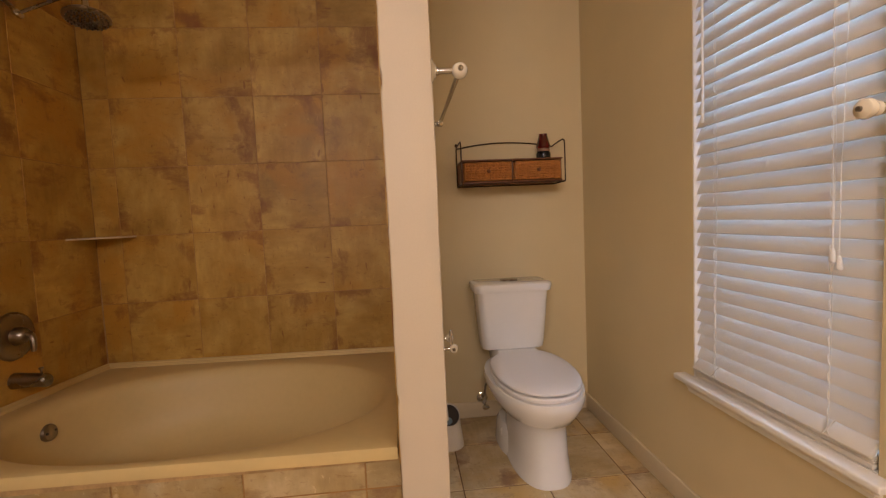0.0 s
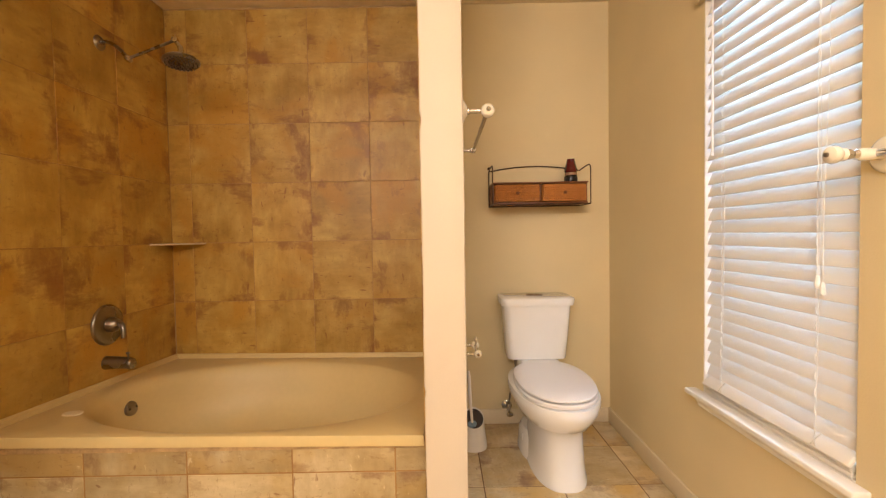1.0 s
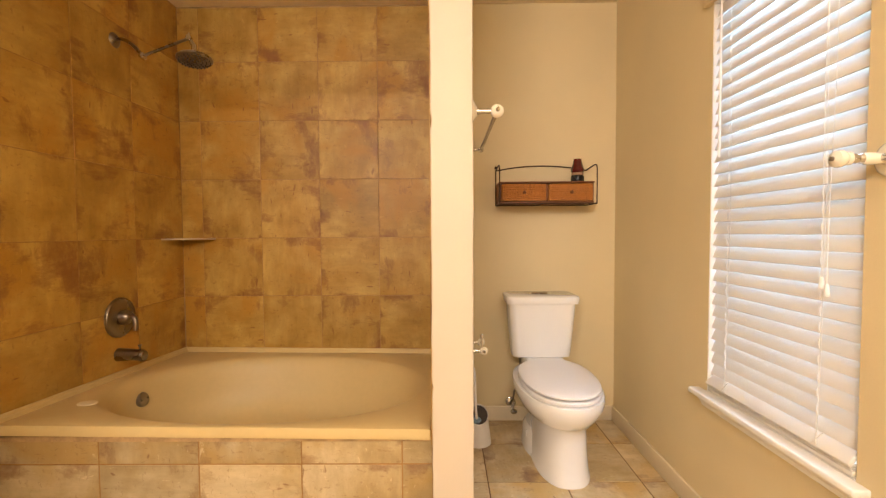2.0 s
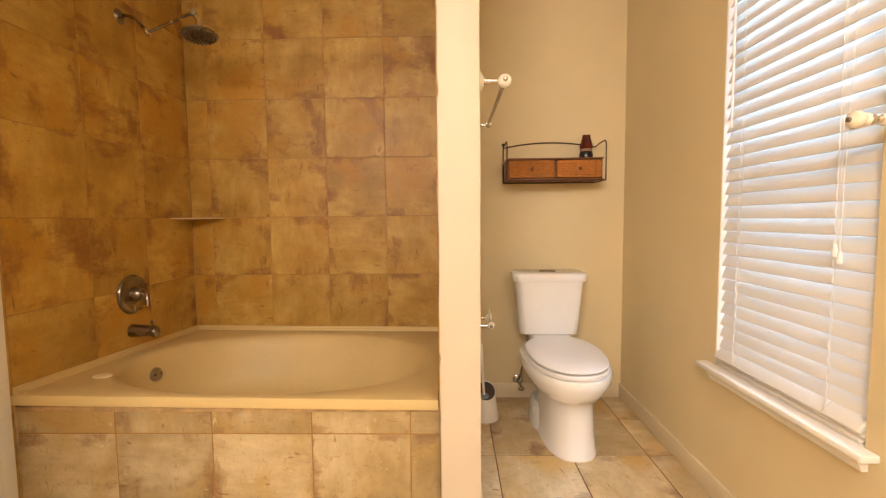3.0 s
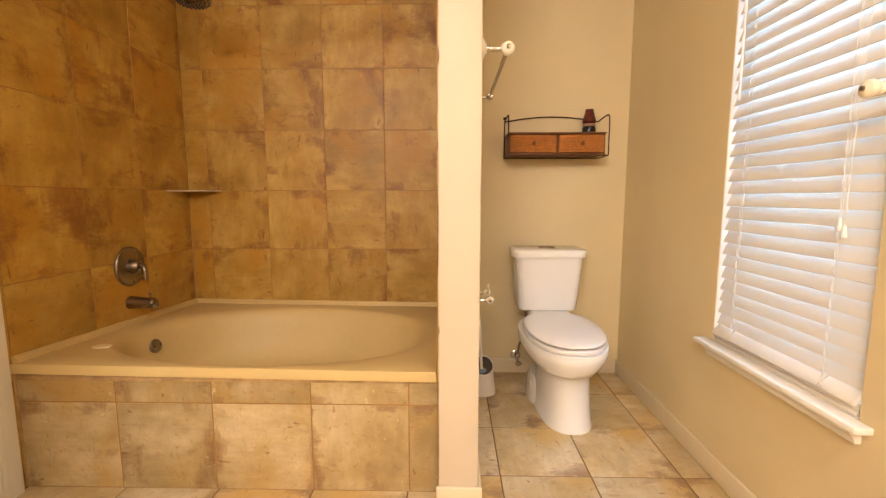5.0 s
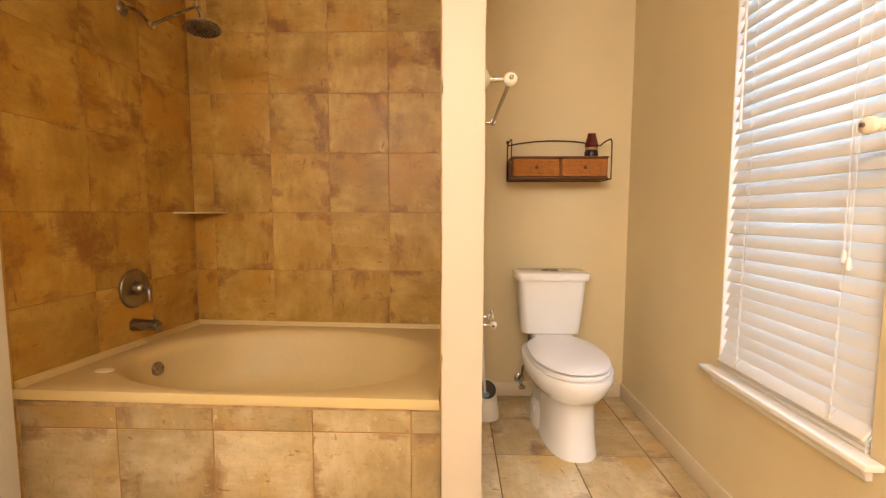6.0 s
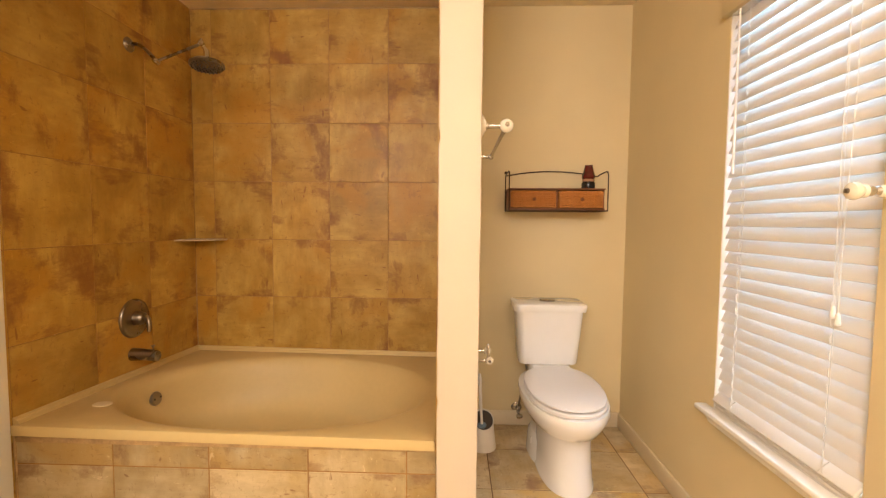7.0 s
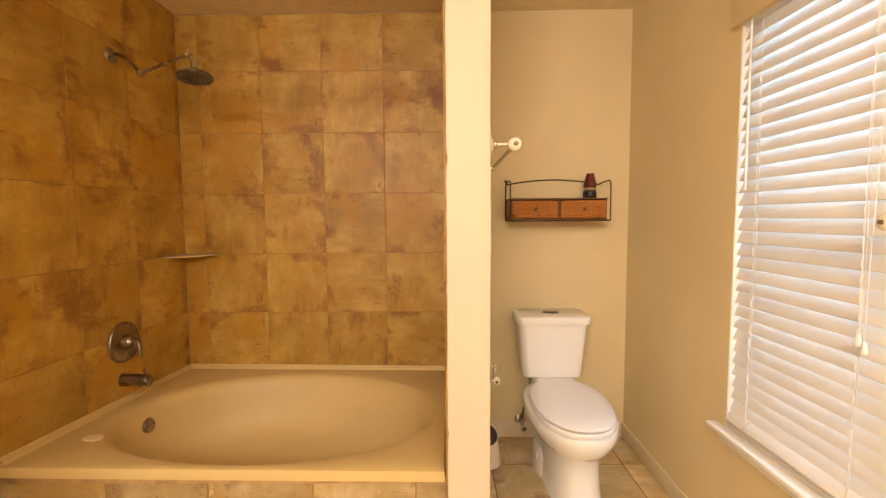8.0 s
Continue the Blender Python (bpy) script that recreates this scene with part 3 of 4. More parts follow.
soap = part("soap_bar", loft(BM(), [superellipse(-1.385, 1.485, zz + rim_z(-1.385, 1.485) - 0.4635, a, b, 2.3, 24) for zz, a, b in
            ((0.460, 0.028, 0.018), (0.4635, 0.036, 0.023), (0.467, 0.035, 0.022), (0.4690, 0.022, 0.013))]), SOAP)
tagged(soap, "thin cream bar of soap on the tub deck", "soap")

# ---- shower fittings on the tiled side wall ----
shower = thing("shower_set", (XL, 1.89, 1.995), "brushed nickel rain shower head on a jointed arm", "shower head")
part("wall_flange", lathe(BM(), [(0.0, 0.016), (0.013, 0.016), (0.020, 0.012), (0.032, 0.004), (0.034, 0.0), (0.0, 0.0)], along((XL, 1.89, 1.993), (1, 0, 0)), 24), NICKEL, shower)
J1, J2 = Vector((-1.359, 1.815, 1.889)), Vector((-1.149, 1.815, 1.966))
part("arm", tube(BM(), arc((XL + 0.005, 1.89, 1.993), (-1.455, 1.85, 2.0), J1, 10), 0.0078, 12), NICKEL, shower)
part("joint", lathe(BM(), [(0.0, -0.017), (0.012, -0.015), (0.013, 0.012), (0.009, 0.017), (0.0, 0.019)], along(J1, (0.2, -1, 0.1)), 16), CHROME, shower)
part("extension_arm", tube(BM(), [J1, J1.lerp(J2, 0.05), J1.lerp(J2, 0.95), J2], [0.0095, 0.0062, 0.0062, 0.0095], 12), NICKEL, shower)
bm = BM()
lathe(bm, [(0.0, -0.014), (0.011, -0.013), (0.012, 0.012), (0.0, 0.014)], along(J2, (0.1, -1, 0)), 16)
lathe(bm, [(0.0, 0.0), (0.006, 0.0), (0.005, 0.022), (0.0, 0.024)], along(J2, (-0.1, 0, 1)), 10)
part("joint", bm, CHROME, shower)
HC = Vector((-1.124, 1.81, 1.873))
hd = Vector((0.08, -0.11, -1)).normalized()
part("neck", tube(BM(), [J2 + Vector((0.003, 0, -0.008)), J2.lerp(HC, 0.35) + Vector((0.012, 0, 0.0)), HC - hd * 0.028], [0.008, 0.0115, 0.013], 12), CHROME, shower)
head = part("spray_head", lathe(BM(), [(0.012, -0.034), (0.018, -0.028), (0.030, -0.018), (0.066, -0.006), (0.073, 0.000), (0.073, 0.007), (0.067, 0.011), (0.0, 0.011)], along(HC, hd), 36), NICKEL, shower)
bm = BM()
hm = along(HC, hd)
for r, kk in ((0.015, 6), (0.031, 12), (0.047, 18), (0.062, 24)):
    for q in range(kk):
        a = 2 * math.pi * q / kk
        lathe(bm, [(0.0033, 0.010), (0.0025, 0.017), (0.0, 0.0175)], hm @ Matrix.Translation((r * math.cos(a), r * math.sin(a), 0)), 6)
tagged(part("nozzles", bm, DARK_METAL, head, "dark rubber spray nozzles"), kind="stuff")

valve = thing("shower_valve", (XL, 1.862, 0.71), "brushed nickel single-lever shower valve with a round plate", "faucet")
vm = along((XL, 1.862, 0.710), (1, 0, 0))
part("escutcheon", lathe(BM(), [(0.0, 0.015), (0.060, 0.017), (0.082, 0.015), (0.090, 0.011), (0.093, 0.005), (0.093, 0.0), (0.0, 0.0)], vm, 48), NICKEL, valve)
part("hub", lathe(BM(), [(0.036, 0.014), (0.034, 0.030), (0.027, 0.050), (0.018, 0.058), (0.0, 0.060)], vm, 24), NICKEL, valve)
lever = tube(BM(), arc((XL + 0.05, 1.862, 0.713), (XL + 0.088, 1.855, 0.725), (XL + 0.085, 1.845, 0.650), 10), [0.014, 0.0135, 0.013, 0.0125, 0.012, 0.0115, 0.011, 0.0105, 0.010, 0.009, 0.007], 12)
part("lever", lever, NICKEL, valve)

spout = thing("tub_spout", (XL, 1.850, 0.536), "brushed nickel tub spout with a diverter knob", "faucet")
bm = BM()
rings = []
for x, r, dz in ((0.0, 0.031, 0), (0.012, 0.030, 0), (0.055, 0.027, 0.0), (0.095, 0.026, -0.002), (0.112, 0.027, -0.004), (0.122, 0.023, -0.006), (0.125, 0.014, -0.007)):
    rings.append([(XL + x, 1.850 + r * math.cos(a), 0.538 + dz + r * math.sin(a)) for a in [2 * math.pi * q / 24 for q in range(24)]])
loft(bm, rings)
part("body", bm, NICKEL, spout)
part("diverter_knob", lathe(BM(), [(0.004, -0.004), (0.004, 0.010), (0.008, 0.013), (0.008, 0.019), (0.004, 0.021), (0.0, 0.021)], Matrix.Translation((XL + 0.100, 1.850, 0.565)), 14), NICKEL, spout)

rod = thing("shower_curtain_rod", (XL, 1.31, 1.975), "straight chrome shower curtain rod without a curtain", "curtain rod")
part("rod_tube", tube(BM(), [(XL + 0.001, 1.31, 1.975), (PX0 - 0.007, 1.31, 1.975)], 0.0105, 16), CHROME, rod)
for x, sx in ((XL, 1), (PX0 - 0.006, -1)):
    part("end_flange", lathe(BM(), [(0.0, 0.012), (0.016, 0.012), (0.024, 0.004), (0.026, 0.0), (0.0, 0.0)], along((x, 1.31, 1.975), (sx, 0, 0)), 20), CHROME, rod)

# corner shelf
bm = BM()
SH = 0.192
ring = [(XL, YB)] + [(XL + SH * (1 - 0.10 * math.sin(math.pi * t)) * math.sin(0.5 * math.pi * t) , YB - SH * (1 - 0.10 * math.sin(math.pi * t)) * math.cos(0.5 * math.pi * t)) for t in [i / 12 for i in range(13)]]
loft(bm, [[(x, y, zz) for x, y in ring] for zz in (1.064, 1.072)])
shelf = part("corner_shelf", bm, SHELF, None, "", False)
tagged(shelf, "tan ceramic corner shelf set between the tiles", "shelf")

# ---- toilet ----
TC = 0.498
toilet = thing("toilet", (TC, 1.95, 0), "white two-piece elongated toilet with a closed lid", "toilet")


def egg(z, hw, y0, y1, n=2.3, k=48, cx=TC):
    """A ring with a long round front at y0 and a squarer back at y1."""
    y0, y1 = y0 + 0.026, y1 + 0.03
    if z > 0.29:
        hw, z = hw * (0.975 if z < 0.403 else 0.94), z - 0.006
    ym_ = y1 - 0.45 * (y1 - y0)
    return superellipse(cx, ym_, z, hw, ym_ - y0, n, k, y1 - ym_)


bm = BM()
PC = TC + 0.020
loft(bm, [egg(0.0, 0.124, 1.645, 2.12, 2.5, 48, PC), egg(0.012, 0.124, 1.645, 2.12, 2.5, 48, PC), egg(0.020, 0.119, 1.650, 2.12, 2.5, 48, PC), egg(0.10, 0.113, 1.660, 2.12, 2.6, 48, PC),
          egg(0.18, 0.109, 1.665, 2.12, 2.6, 48, PC), egg(0.258, 0.108, 1.664, 2.13, 2.5, 48, PC), egg(0.270, 0.116, 1.650, 2.14, 2.4, 48, TC + 0.006), egg(0.280, 0.142, 1.600, 2.15, 2.3, 48, TC + 0.002), egg(0.290, 0.158, 1.568, 2.16, 2.25), egg(0.325, 0.180, 1.548, 2.17, 2.2, 48, TC + 0.002),
          egg(0.36, 0.197, 1.529, 2.18, 2.2, 48, TC + 0.003), egg(0.385, 0.200, 1.526, 2.18, 2.2, 48, TC + 0.003), egg(0.398, 0.197, 1.529, 2.18, 2.2, 48, TC + 0.003), egg(0.402, 0.172, 1.55, 2.17, 2.2)])
part("bowl", bm, CHINA, toilet)
bm = BM()
loft(bm, [egg(0.0, 0.122, 1.86, 2.20, 2.6), egg(0.015, 0.121, 1.86, 2.20, 2.6), egg(0.06, 0.117, 1.87, 2.20, 2.5), egg(0.098, 0.113, 1.88, 2.19, 2.4), egg(0.12, 0.102, 1.91, 2.17, 2.3)])
part("trapway_foot", bm, CHINA, toilet)
for sx in (-1, 1):
    part("bolt_cap", lathe(BM(), [(0.012, -0.02), (0.012, 0.006), (0.009, 0.013), (0.0, 0.016)], Matrix.Translation((TC + sx * 0.104, 2.02, 0.086)), 14), CHINA, toilet)
part("tank_support", box(BM(), (TC - 0.105, 2.09, 0.33), (TC + 0.105, 2.25, 0.438), 0.02, 3), CHINA, toilet)
bm = BM()
loft(bm, [egg(0.402, 0.176, 1.548, 2.07, 2.3), egg(0.405, 0.184, 1.540, 2.075, 2.3), egg(0.416, 0.185, 1.539, 2.075, 2.3), egg(0.421, 0.181, 1.543, 2.075, 2.3)])
part("seat", bm, SEAT, toilet)
bm = BM()
loft(bm, [egg(0.4285, 0.160, 1.564, 2.065, 2.3), egg(0.4290, 0.178, 1.546, 2.075, 2.3), egg(0.4315, 0.183, 1.541, 2.078, 2.3), egg(0.438, 0.182, 1.542, 2.078, 2.3), egg(0.445, 0.170, 1.556, 2.07, 2.25), egg(0.450, 0.12, 1.62, 2.04, 2.1), egg(0.451, 0.05, 1.75, 1.95, 2.0)])
part("lid", bm, SEAT, toilet)
for sx in (-0.075, 0.075):
    part("hinge", box(BM(), (TC + sx - 0.022, 2.075, 0.405), (TC + sx + 0.022, 2.112, 0.436), 0.006), SEAT, toilet)


KC = TC - 0.011


def tank_ring(z, hw, y0, y1, r=0.035):
    ring = []
    y0, y1 = y0 + 0.03, y1 + 0.03
    for cx_, cy_, a0 in ((KC + hw - r, y1 - r, 0), (KC - hw + r, y1 - r, 90), (KC - hw + r, y0 + r, 180), (KC + hw - r, y0 + r, 270)):
        for q in range(6):
            a = radians(a0 + 90 * q / 5)
            ring.append((cx_ + r * math.cos(a), cy_ + r * math.sin(a), z))
    return ring


bm = BM()
loft(bm, [tank_ring(0.435, 0.142, 2.095, 2.235), tank_ring(0.441, 0.151, 2.083, 2.245), tank_ring(0.465, 0.154, 2.078, 2.25), tank_ring(0.60, 0.165, 2.067, 2.255), tank_ring(0.722, 0.173, 2.058, 2.258)])
part("tank", bm, CHINA, toilet)
bm = BM()
loft(bm, [tank_ring(0.722, 0.178, 2.056, 2.26), tank_ring(0.724, 0.186, 2.046, 2.264), tank_ring(0.751, 0.190, 2.041, 2.266), tank_ring(0.761, 0.187, 2.045, 2.264), tank_ring(0.765, 0.178, 2.055, 2.255)])
part("tank_lid", bm, CHINA, toilet)
bm = BM()
loft(bm, [superellipse(KC, 2.185, zz - 0.009, a, b, 2.0, 28) for zz, a, b in ((0.772, 0.043, 0.030), (0.778, 0.043, 0.030), (0.782, 0.038, 0.025), (0.7825, 0.004, 0.003))])
part("flush_button", bm, NICKEL, toilet, "oval chrome flush button")

supply = thing("toilet_supply_valve", (0.358, YT, 0.105), "chrome angle stop with a braided hose to the tank", "water valve")
part("escutcheon", lathe(BM(), [(0.0, 0.008), (0.02, 0.007), (0.03, 0.002), (0.03, 0.0)], along((0.358, YT, 0.105), (0, -1, 0)), 20), CHROME, supply)
part("valve_body", tube(BM(), [(0.358, YT, 0.105), (0.358, YT - 0.06, 0.105)], 0.010, 12), CHROME, supply)
bm = BM()
lathe(bm, [(0.0, -0.016), (0.010, -0.016), (0.010, 0.028), (0.0, 0.028)], along((0.362, YT - 0.05, 0.105), (0.2, 0, 1)), 14)
part("outlet", bm, CHROME, supply)
bm = BM()
loft(bm, [[along((0.366, YT - 0.062, 0.078), (0.1, -1, -0.3)) @ Vector((x, y, zz)) for x, y, _ in superellipse(0, 0, 0, a, b, 2, 20)] for zz, a, b in ((-0.008, 0.015, 0.010), (0.0, 0.020, 0.014), (0.010, 0.018, 0.012), (0.013, 0.010, 0.007))])
part("handle", bm, CHROME, supply, "oval chrome handle")
hose = [(0.362, YT - 0.05, 0.13), (0.37, YT - 0.055, 0.19), (0.395, YT - 0.07, 0.25), (0.405, YT - 0.085, 0.32), (0.392, YT - 0.09, 0.40), (0.386, YT - 0.09, 0.45)]
part("hose", tube(BM(), hose, 0.006, 10), NICKEL, supply, "grey braided hose")

# ---- wall rack with two cane drawers ----
rack = thing("wall_rack", (0.525, YT, 1.25), "wall rack of brown iron with two woven cane drawers", "rack")
RX0, RX1, RY0, RY1, RB, RT = 0.272, 0.788, YT - 0.183, YT - 0.006, 1.247, 1.364
R = 0.0034
for x in (RX0, RX1):
    part("side_wire", tube(BM(), ([(x, RY1, RB), (x, RY1, 1.36)] + arc((x, RY1, 1.425), (x, RY1, 1.447), (x, RY1 - 0.03, 1.450), 6) if x == RX0 else [(x, RY1, 1.445), (x, RY1 - 0.03, 1.450)]) + [(x, RY0 + 0.05, 1.455)] + arc((x, RY0 + 0.03, 1.455), (x, RY0, 1.452), (x, RY0, 1.425), 6) + [(x, RY0, 1.36), (x, RY0, RB)], R, 8), IRON, rack)
    part("bottom_wire", tube(BM(), [(x, RY1, RB), (x, RY0, RB)], R, 8), IRON, rack)
part("finial", lathe(BM(), [(0.0, -0.008), (0.007, -0.006), (0.008, 0.0), (0.006, 0.007), (0.0, 0.009)], Matrix.Translation((RX0, RY1 - 0.002, 1.462)), 12), IRON, rack)
part("back_bow", tube(BM(), [(RX0, RY1, 1.445)] + arc((RX0 + 0.02, RY1, 1.448), ((RX0 + RX1) / 2, RY1, 1.494), (RX1 - 0.02, RY1, 1.448), 14) + [(RX1, RY1, 1.445)], R, 8), IRON, rack)
part("front_rail", tube(BM(), [(RX0, RY0, RB), (RX1, RY0, RB)], R, 8), IRON, rack)
part("back_rail", tube(BM(), [(RX0, RY1, RB), (RX1, RY1, RB)], R, 8), IRON, rack)
part("shelf_board", box(BM(), (RX0 - 0.002, RY0 - 0.004, RT - 0.008), (RX1 - 0.012, RY1, RT), 0.003), WOOD, rack, "brown stained shelf board")
part("floor_board", box(BM(), (RX0 + 0.004, RY0 + 0.002, RB + 0.004), (RX1 - 0.014, RY1, RB + 0.011), 0.002), WOOD, rack)
for x in (RX0 + 0.006, (RX0 + RX1) / 2 - 0.004, RX1 - 0.018):
    part("divider", box(BM(), (x - 0.003, RY0 + 0.008, RB + 0.011), (x + 0.003, RY1, RT - 0.008), 0.002), WOOD, rack)
for x0, x1 in ((RX0 + 0.008, (RX0 + RX1) / 2 - 0.008), ((RX0 + RX1) / 2 + 0.001, RX1 - 0.020)):
    dr = part("drawer", box(BM(), (x0 + 0.003, RY0 - 0.003, RB + 0.015), (x1 - 0.003, RY1 - 0.008, RT - 0.015), 0.004, 3), CANE, rack, "drawer of woven cane")
    xm, zm = (x0 + x1) / 2, (RB + RT) / 2
    part("knob", lathe(BM(), [(0.004, -0.004), (0.004, 0.006), (0.009, 0.010), (0.010, 0.015), (0.006, 0.020), (0.0, 0.021)], along((xm, RY0 - 0.004, zm), (0, -1, 0)), 14), WOOD, dr, "brown wooden knob")
    bm = BM()
    zs = [RB + 0.018 + j * (RT - RB - 0.035) / 7 for j in range(8)]
    xs = [x0 + 0.008 + (x1 - x0 - 0.016) * k / 16 for k in range(17)]
    for k, xx in enumerate(xs):
        tube(bm, [(xx, RY0 - 0.0036 - 0.0016 * math.cos(math.pi * (j + k)), zz) for j, zz in enumerate(zs)], 0.0024, 5)
    for j, zz in enumerate(zs):
        tube(bm, [(xx, RY0 - 0.0036 + 0.0016 * math.cos(math.pi * (j + k)), zz) for k, xx in enumerate(xs)], 0.0038, 5)
    tagged(part("cane_strand", bm, CANE, dr), kind="stuff")

lamp_ = thing("oil_lamp", (0.716, YT - 0.075, RT), "small dark red and black glass oil lamp on the rack", "ornament")
om = Matrix.Translation((0.716, YT - 0.075, RT))
part("base", lathe(BM(), [(0.0, 0.0), (0.033, 0.0), (0.036, 0.006), (0.036, 0.034), (0.031, 0.044), (0.0, 0.044)], om, 24), BLACK, lamp_)
part("band", lathe(BM(), [(0.030, 0.044), (0.0325, 0.050), (0.031, 0.058), (0.0, 0.058)], om, 24), CLEAR_BAND, lamp_, "pale band")
part("shade", lathe(BM(), [(0.031, 0.058), (0.036, 0.066), (0.034, 0.080), (0.026, 0.108), (0.021, 0.128), (0.022, 0.133), (0.0, 0.133)], om, 24), RED_GLASS, lamp_, "dark red glass shade")

# ---- porcelain towel bars ----


def towel_bar(at, side, ydir, length, label):
    """Two round porcelain flanges on a wall that faces side (+1 or -1 along x), and a chrome bar between porcelain balls."""
    x, y, z = at
    ob = thing("towel_bar", at, label, "towel bar", "towel bars")
    for k, yy in enumerate((y, y + ydir * length)):
        w = along((x, yy, z), (side, 0, 0))
        fl = part("flange", lathe(BM(), [(0.0, 0.020), (0.012, 0.020), (0.018, 0.019), (0.022, 0.014), (0.031, 0.011), (0.037, 0.005), (0.037, 0.0), (0.0, 0.0)], w, 28), CERAMIC, ob, "cream porcelain flange")
        part("stem", lathe(BM(), [(0.011, 0.018), (0.011, 0.026), (0.008, 0.029), (0.0075, 0.072), (0.0, 0.072)], w, 14), CHROME, ob, "chrome stem")
        bl = Vector((x + side * 0.086, yy, z))
        b = along(bl, (0, -ydir if k == 0 else ydir, 0))
        q = 0.6 if k else 1.0
        part("ball", lathe(BM(), [(r * q, h * q) for r, h in ((0.010, -0.024), (0.017, -0.018), (0.022, -0.004), (0.022, 0.006), (0.018, 0.016), (0.010, 0.022), (0.0, 0.022))], b, 24), CHROME if k else CERAMIC, ob, "chrome ball" if k else "cream porcelain ball")
        part("end_cap", lathe(BM(), [(0.008, 0.020), (0.007, 0.028), (0.004, 0.031), (0.0, 0.032)], b, 12), CHROME, ob)
        part("collar", lathe(BM(), [(0.0105, -0.034), (0.0105, -0.022), (0.0, -0.022)], b, 14), CHROME, ob)
    bx = x + side * 0.086
    part("bar", tube(BM(), [(bx, y + ydir * 0.02, z), (bx, y + ydir * (length - 0.02), z)], 0.0075, 12), CHROME, ob, "chrome bar")
    return ob


towel_bar((PX1, 1.30, 1.492), 1, 1, 0.66, "chrome towel bar with cream porcelain ends on the partition")
HY, HZ = 0.815, 1.251
hook = thing("towel_bar", (XR, HY, HZ), "chrome towel bar with a cream porcelain finial post beside the window", "towel bar", "towel bars")
for yy in (HY, HY - 0.46):
    w = along((XR, yy, HZ), (-1, 0, 0))
    part("flange", lathe(BM(), [(0.0, 0.018), (0.016, 0.017), (0.029, 0.014), (0.038, 0.008), (0.041, 0.0), (0.0, 0.0)], w, 32), CERAMIC, hook, "cream porcelain flange")
    part("neck", lathe(BM(), [(0.013, 0.015), (0.011, 0.028), (0.0135, 0.042), (0.0135, 0.062), (0.010, 0.070), (0.0, 0.070)], w, 20), CERAMIC, hook, "cream porcelain neck")
    part("collar", lathe(BM(), [(0.009, 0.068), (0.0115, 0.072), (0.008, 0.079), (0.0115, 0.087), (0.009, 0.097), (0.0, 0.097)], w, 18), CHROME, hook, "chrome collar")
    part("finial", lathe(BM(), [(0.010, 0.096), (0.0140, 0.098), (0.0140, 0.103), (0.0125, 0.106), (0.0175, 0.114), (0.0195, 0.121), (0.0175, 0.128), (0.009, 0.133), (0.0, 0.134)], w, 24), CERAMIC, hook, "cream porcelain finial")
    part("end_cap", lathe(BM(), [(0.0055, 0.131), (0.005, 0.138), (0.0, 0.140)], w, 12), NICKEL, hook)
part("bar", tube(BM(), [(XR - 0.036, HY - 0.005, HZ), (XR - 0.036, HY - 0.455, HZ)], 0.0075, 12), CHROME, hook, "chrome bar")

# paper holder, its bar empty
tp = thing("paper_holder", (PX1, 1.64, 0.607), "porcelain and chrome paper holder without a roll", "paper holder")
for yy in (1.64, 1.78):
    part("flange", lathe(BM(), [(0.0, 0.014), (0.014, 0.013), (0.026, 0.006), (0.027, 0.0), (0.0, 0.0)], along((PX1, yy, 0.607), (1, 0, 0)), 20), CERAMIC, tp)
    part("stem", tube(BM(), [(PX1 + 0.01, yy, 0.607), (PX1 + 0.068, yy, 0.607)], 0.006, 10), CHROME, tp)
    part("ball", lathe(BM(), [(0.008, -0.016), (0.014, -0.010), (0.017, 0.0), (0.014, 0.010), (0.0, 0.015)], along((PX1 + 0.07, yy, 0.607), (0, -1, 0)), 18), CERAMIC, tp)
    part("end_cap", lathe(BM(), [(0.007, 0.012), (0.006, 0.017), (0.0, 0.019)], along((PX1 + 0.07, yy, 0.607), (0, -1, 0)), 12), NICKEL, tp)
part("bar", tube(BM(), [(PX1 + 0.07, 1.65, 0.607), (PX1 + 0.07, 1.77, 0.607)], 0.006, 10), CHROME, tp)
part("finial", lathe(BM(), [(0.006, -0.006), (0.004, 0.025), (0.0045, 0.036), (0.008, 0.044), (0.0075, 0.052), (0.004, 0.060), (0.0, 0.062)], Matrix.Translation((PX1 + 0.062, 1.64, 0.617)), 12), CHROME, tp)

# ---- toilet brush ----
brush = thing("toilet_brush", (0.148, 2.09, 0), "white plastic toilet brush in its pot on the floor", "toilet brush")
bmx = Matrix.Translation((0.148, 2.09, 0))


def pot_ring(rad, z, slant):
    return [(0.148 + rad * math.cos(a), 2.09 + rad * math.sin(a), z + slant * rad * math.sin(a)) for a in [2 * math.pi * q / 36 for q in range(36)]]


part("pot", loft(BM(), [pot_ring(*p) for p in ((0.060, 0.006, 0), (0.064, 0.0, 0), (0.067, 0.0, 0), (0.067, 0.012, 0), (0.062, 0.05, 0), (0.056, 0.10, 0.2), (0.053, 0.138, 0.55), (0.054, 0.148, 0.65), (0.052, 0.150, 0.65), (0.050, 0.147, 0.65), (0.047, 0.09, 0.2), (0.045, 0.02, 0))]), PLASTIC, brush)
# thin dark sheet that covers the pot's inner wall
part("liner", loft(BM(), [pot_ring(*p) for p in ((0.0495, 0.144, 0.65), (0.0465, 0.09, 0.2), (0.0445, 0.022, 0), (0.0430, 0.024, 0), (0.0455, 0.09, 0.2), (0.0485, 0.143, 0.65))], (False, True)), POT_INSIDE, brush, "dark grey inside")
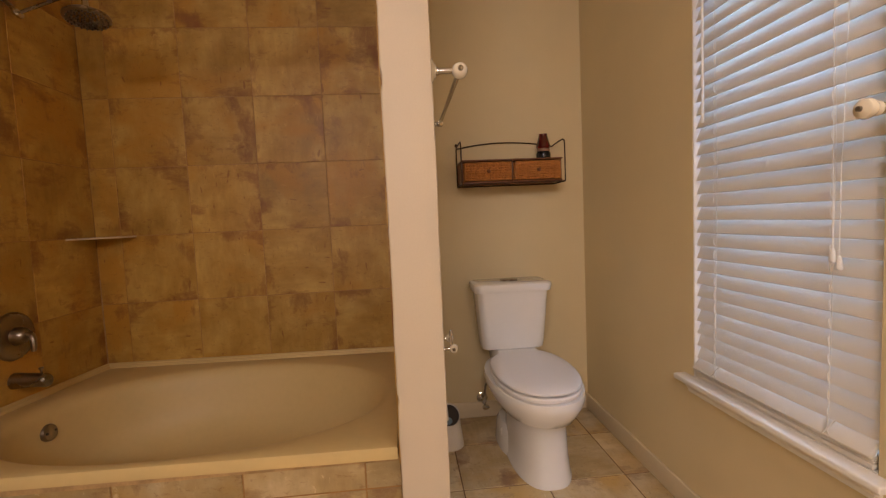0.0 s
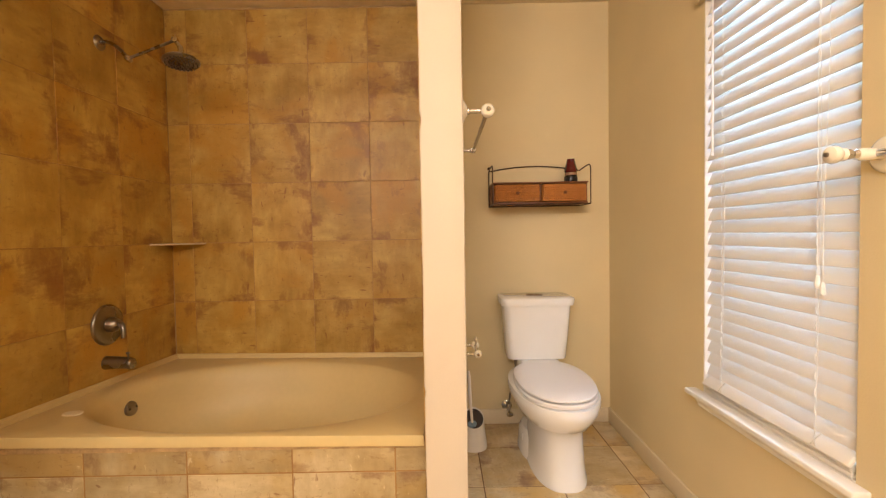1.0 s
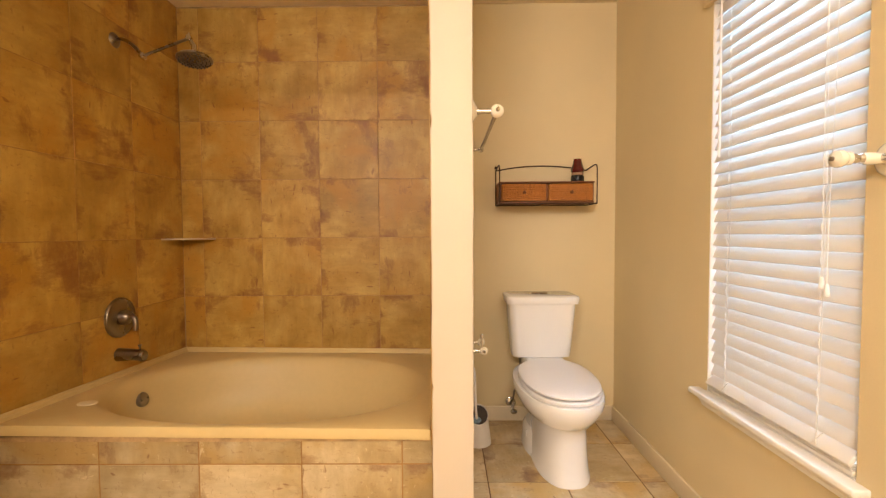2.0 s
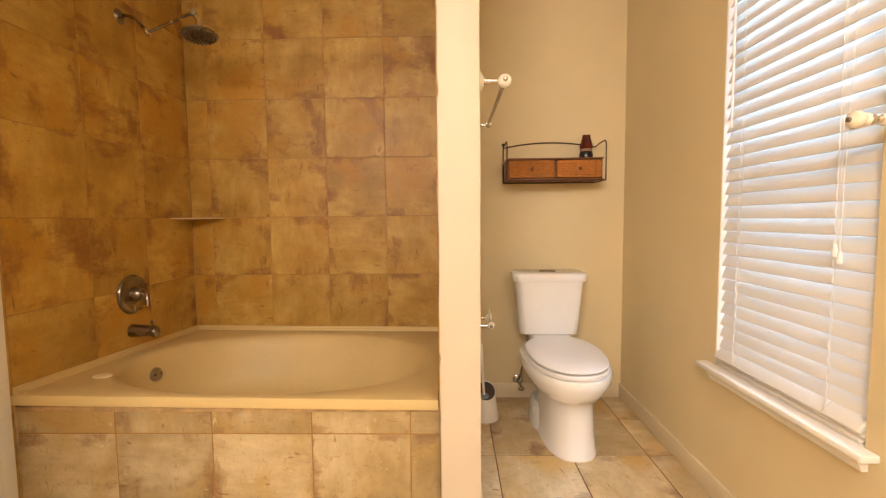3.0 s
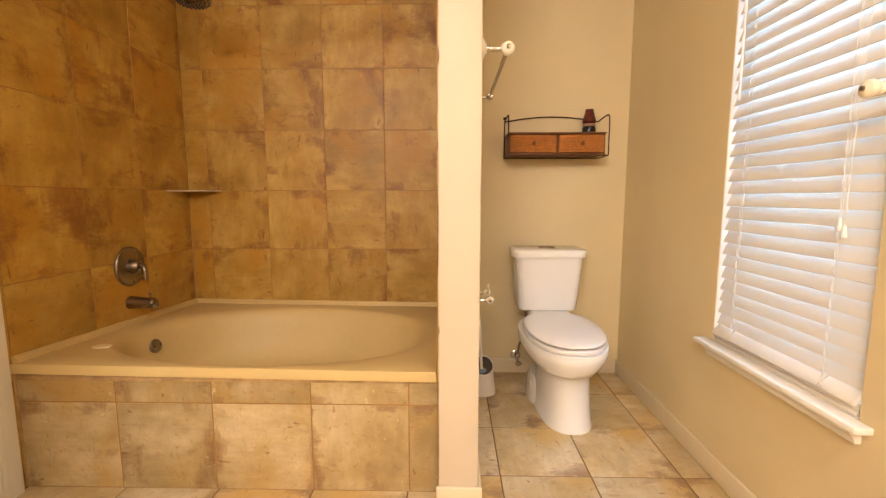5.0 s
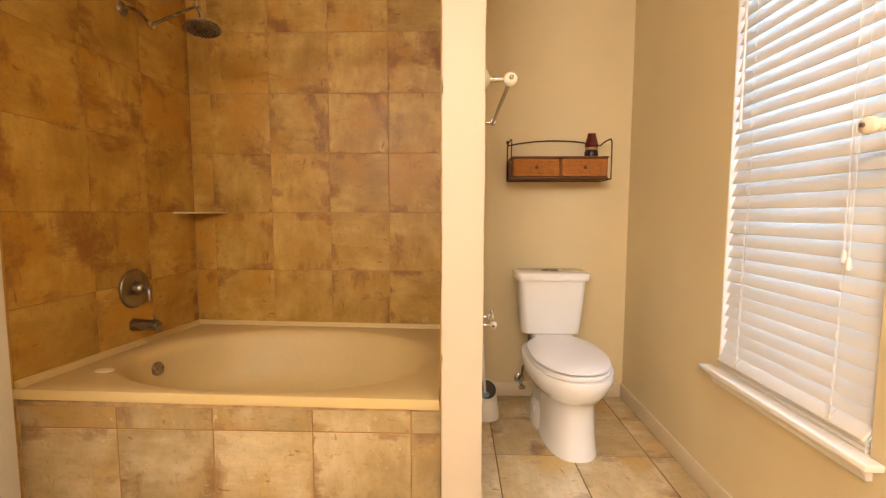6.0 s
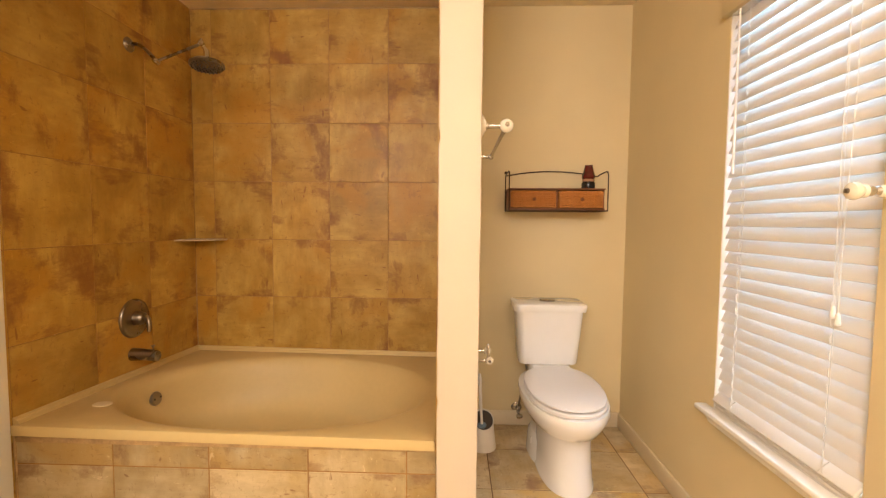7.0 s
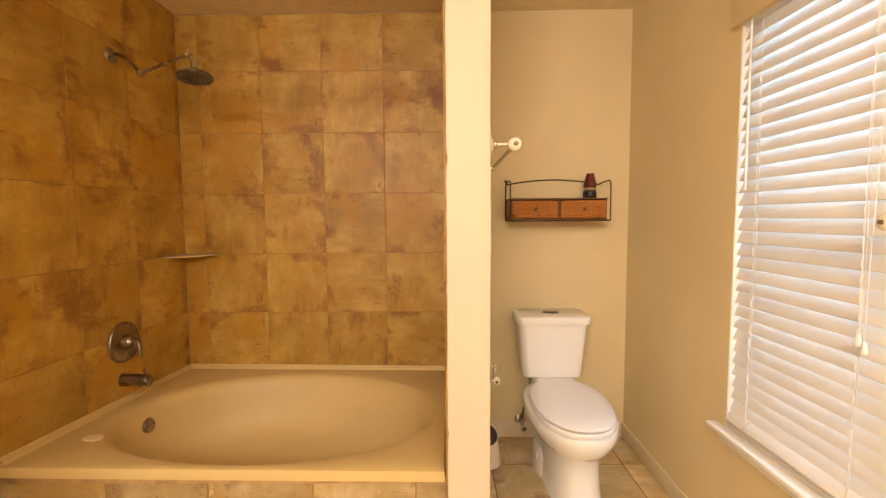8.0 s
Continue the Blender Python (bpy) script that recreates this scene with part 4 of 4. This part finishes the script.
part("splash_guard", lathe(BM(), [(0.006, 0.010), (0.020, 0.006), (0.024, 0.0), (0.022, -0.004), (0.0, -0.004)], along((0.139, 2.066, 0.128), (-0.06, -0.3, 1)), 24), BLUE, brush, "blue-grey disc on the handle")
part("handle", tube(BM(), [(0.141, 2.075, 0.08), (0.138, 2.064, 0.14), (0.131, 2.066, 0.25), (0.126, 2.068, 0.37), (0.124, 2.069, 0.40)], [0.006, 0.007, 0.008, 0.009, 0.006], 12), PLASTIC, brush)
part("bristles", lathe(BM(), [(0.0, 0.026), (0.030, 0.03), (0.034, 0.06), (0.028, 0.085), (0.0, 0.09)], bmx, 20), BLACK, brush, "dark bristle head")

# ---- assumed lamp fixtures behind the camera, none in view ----
# made-up dome to go with the ceiling fill lamp
cl = thing("assumed_ceiling_light", (0.35, -0.55, ZC), "assumed round ceiling light with a lit opal glass dome, out of view", "ceiling light")
part("rim", lathe(BM(), [(0.0, 0.0), (0.17, 0.0), (0.17, -0.02), (0.155, -0.024), (0.0, -0.024)], Matrix.Translation((0.35, -0.55, ZC)), 36), NICKEL, cl)
part("dome", lathe(BM(), [(0.150, -0.024), (0.140, -0.050), (0.110, -0.075), (0.06, -0.090), (0.0, -0.095)], Matrix.Translation((0.35, -0.55, ZC)), 36), GLOW, cl, "lit opal glass")
# made-up light bar where the rear lamp stands
vl = thing("assumed_vanity_light", (-0.58, YN, 2.08), "assumed nickel vanity light bar with four lit globes, out of view", "wall light")
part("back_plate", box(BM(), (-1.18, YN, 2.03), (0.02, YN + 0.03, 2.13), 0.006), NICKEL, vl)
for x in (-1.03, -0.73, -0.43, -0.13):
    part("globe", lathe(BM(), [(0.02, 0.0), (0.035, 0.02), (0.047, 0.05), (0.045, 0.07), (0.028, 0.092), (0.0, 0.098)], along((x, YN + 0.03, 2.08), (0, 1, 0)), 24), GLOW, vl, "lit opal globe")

# ---- tiles, one by one ----
tile_meshes = {}


def tile(w, h, t, material, parent, m):
    """A tile w by h, its face along +z of m."""
    key = (round(w, 3), round(h, 3), material.name)
    if key not in tile_meshes:
        b = BM()
        e = 0.0014
        rings = []
        for inset, zz in ((0, -t), (0, -e), (e * 0.4, -e * 0.3), (e * 1.3, 0)):
            x, y = w / 2 - inset, h / 2 - inset
            rings.append([(-x, -y, zz), (x, -y, zz), (x, y, zz), (-x, y, zz)])
        loft(b, rings)
        tile_meshes[key] = mesh_of("tile", b, material, False)
    ob = new("tile", tile_meshes[key])
    ob.parent = parent
    ob.matrix_basis = m
    return ob


def tile_field(us, vs, place, turn, material, parent, gap=0.0032, skip=None):
    """Tiles between the grid lines us and vs. place gives the point for a (u, v); turn is the tiles' rotation."""
    for u0, u1 in zip(us, us[1:]):
        for v0, v1 in zip(vs, vs[1:]):
            if skip and skip(u0, u1, v0, v1):
                continue
            w, h = u1 - u0 - gap, v1 - v0 - gap
            if w < 0.012 or h < 0.012:
                continue
            jit = Euler((random.gauss(0, 0.0012), random.gauss(0, 0.0012), random.gauss(0, 0.0015))).to_matrix().to_4x4()
            tile(w, h, T, material, parent, Matrix.Translation(place((u0 + u1) / 2, (v0 + v1) / 2)) @ turn @ jit)


ROWS_Z = [0.395, 0.734, 1.071, 1.407, 1.741, 2.075, ZC]
tile_field([XL, -1.42, -1.08, -0.74, -0.40, PX0 - 0.006], ROWS_Z, lambda u, v: (u, YB, v), pose(0, 0, 0, 90, 0, 0), TILE, wall_tub)
tile_field([1.263, 1.288, 1.650, 1.988, YB - 0.001], [0.0, 0.396] + ROWS_Z[1:], lambda u, v: (XL, u, v), pose(0, 0, 0, 90, 0, 90), TILE, wall_left,
           skip=lambda u0, u1, v0, v1: v1 < 0.45 and u0 > 1.28)
tile_field([YA - 0.02, 1.62, 1.96, 2.30, YB - 0.001], ROWS_Z, lambda u, v: (PX0 - 0.006, u, v), pose(0, 0, 0, 90, 0, -90), TILE, partition_backing)
tile_field([XL + 0.002, -1.190, -0.851, -0.504, -0.165, PX0 - 0.002], [0.0, 0.321, 0.405], lambda u, v: (u, YA, v), pose(0, 0, 0, 90, 0, 0), APRON_TILE, apron, 0.0048)
fx = [0.165 + 0.3365 * k for k in range(-5, 3)] + [XR - 0.002]
fy = [1.729 + 0.341 * k for k in range(-10, 2)] + [YT - 0.002]
fx[0] = XL + 0.002
fy[0] = YN + 0.002
tile_field(fx, fy, lambda u, v: (u, v, 0.0), Matrix(), FLOOR_TILE, floor, 0.005,
           skip=lambda u0, u1, v0, v1: u1 < PX1 and v0 > YA)
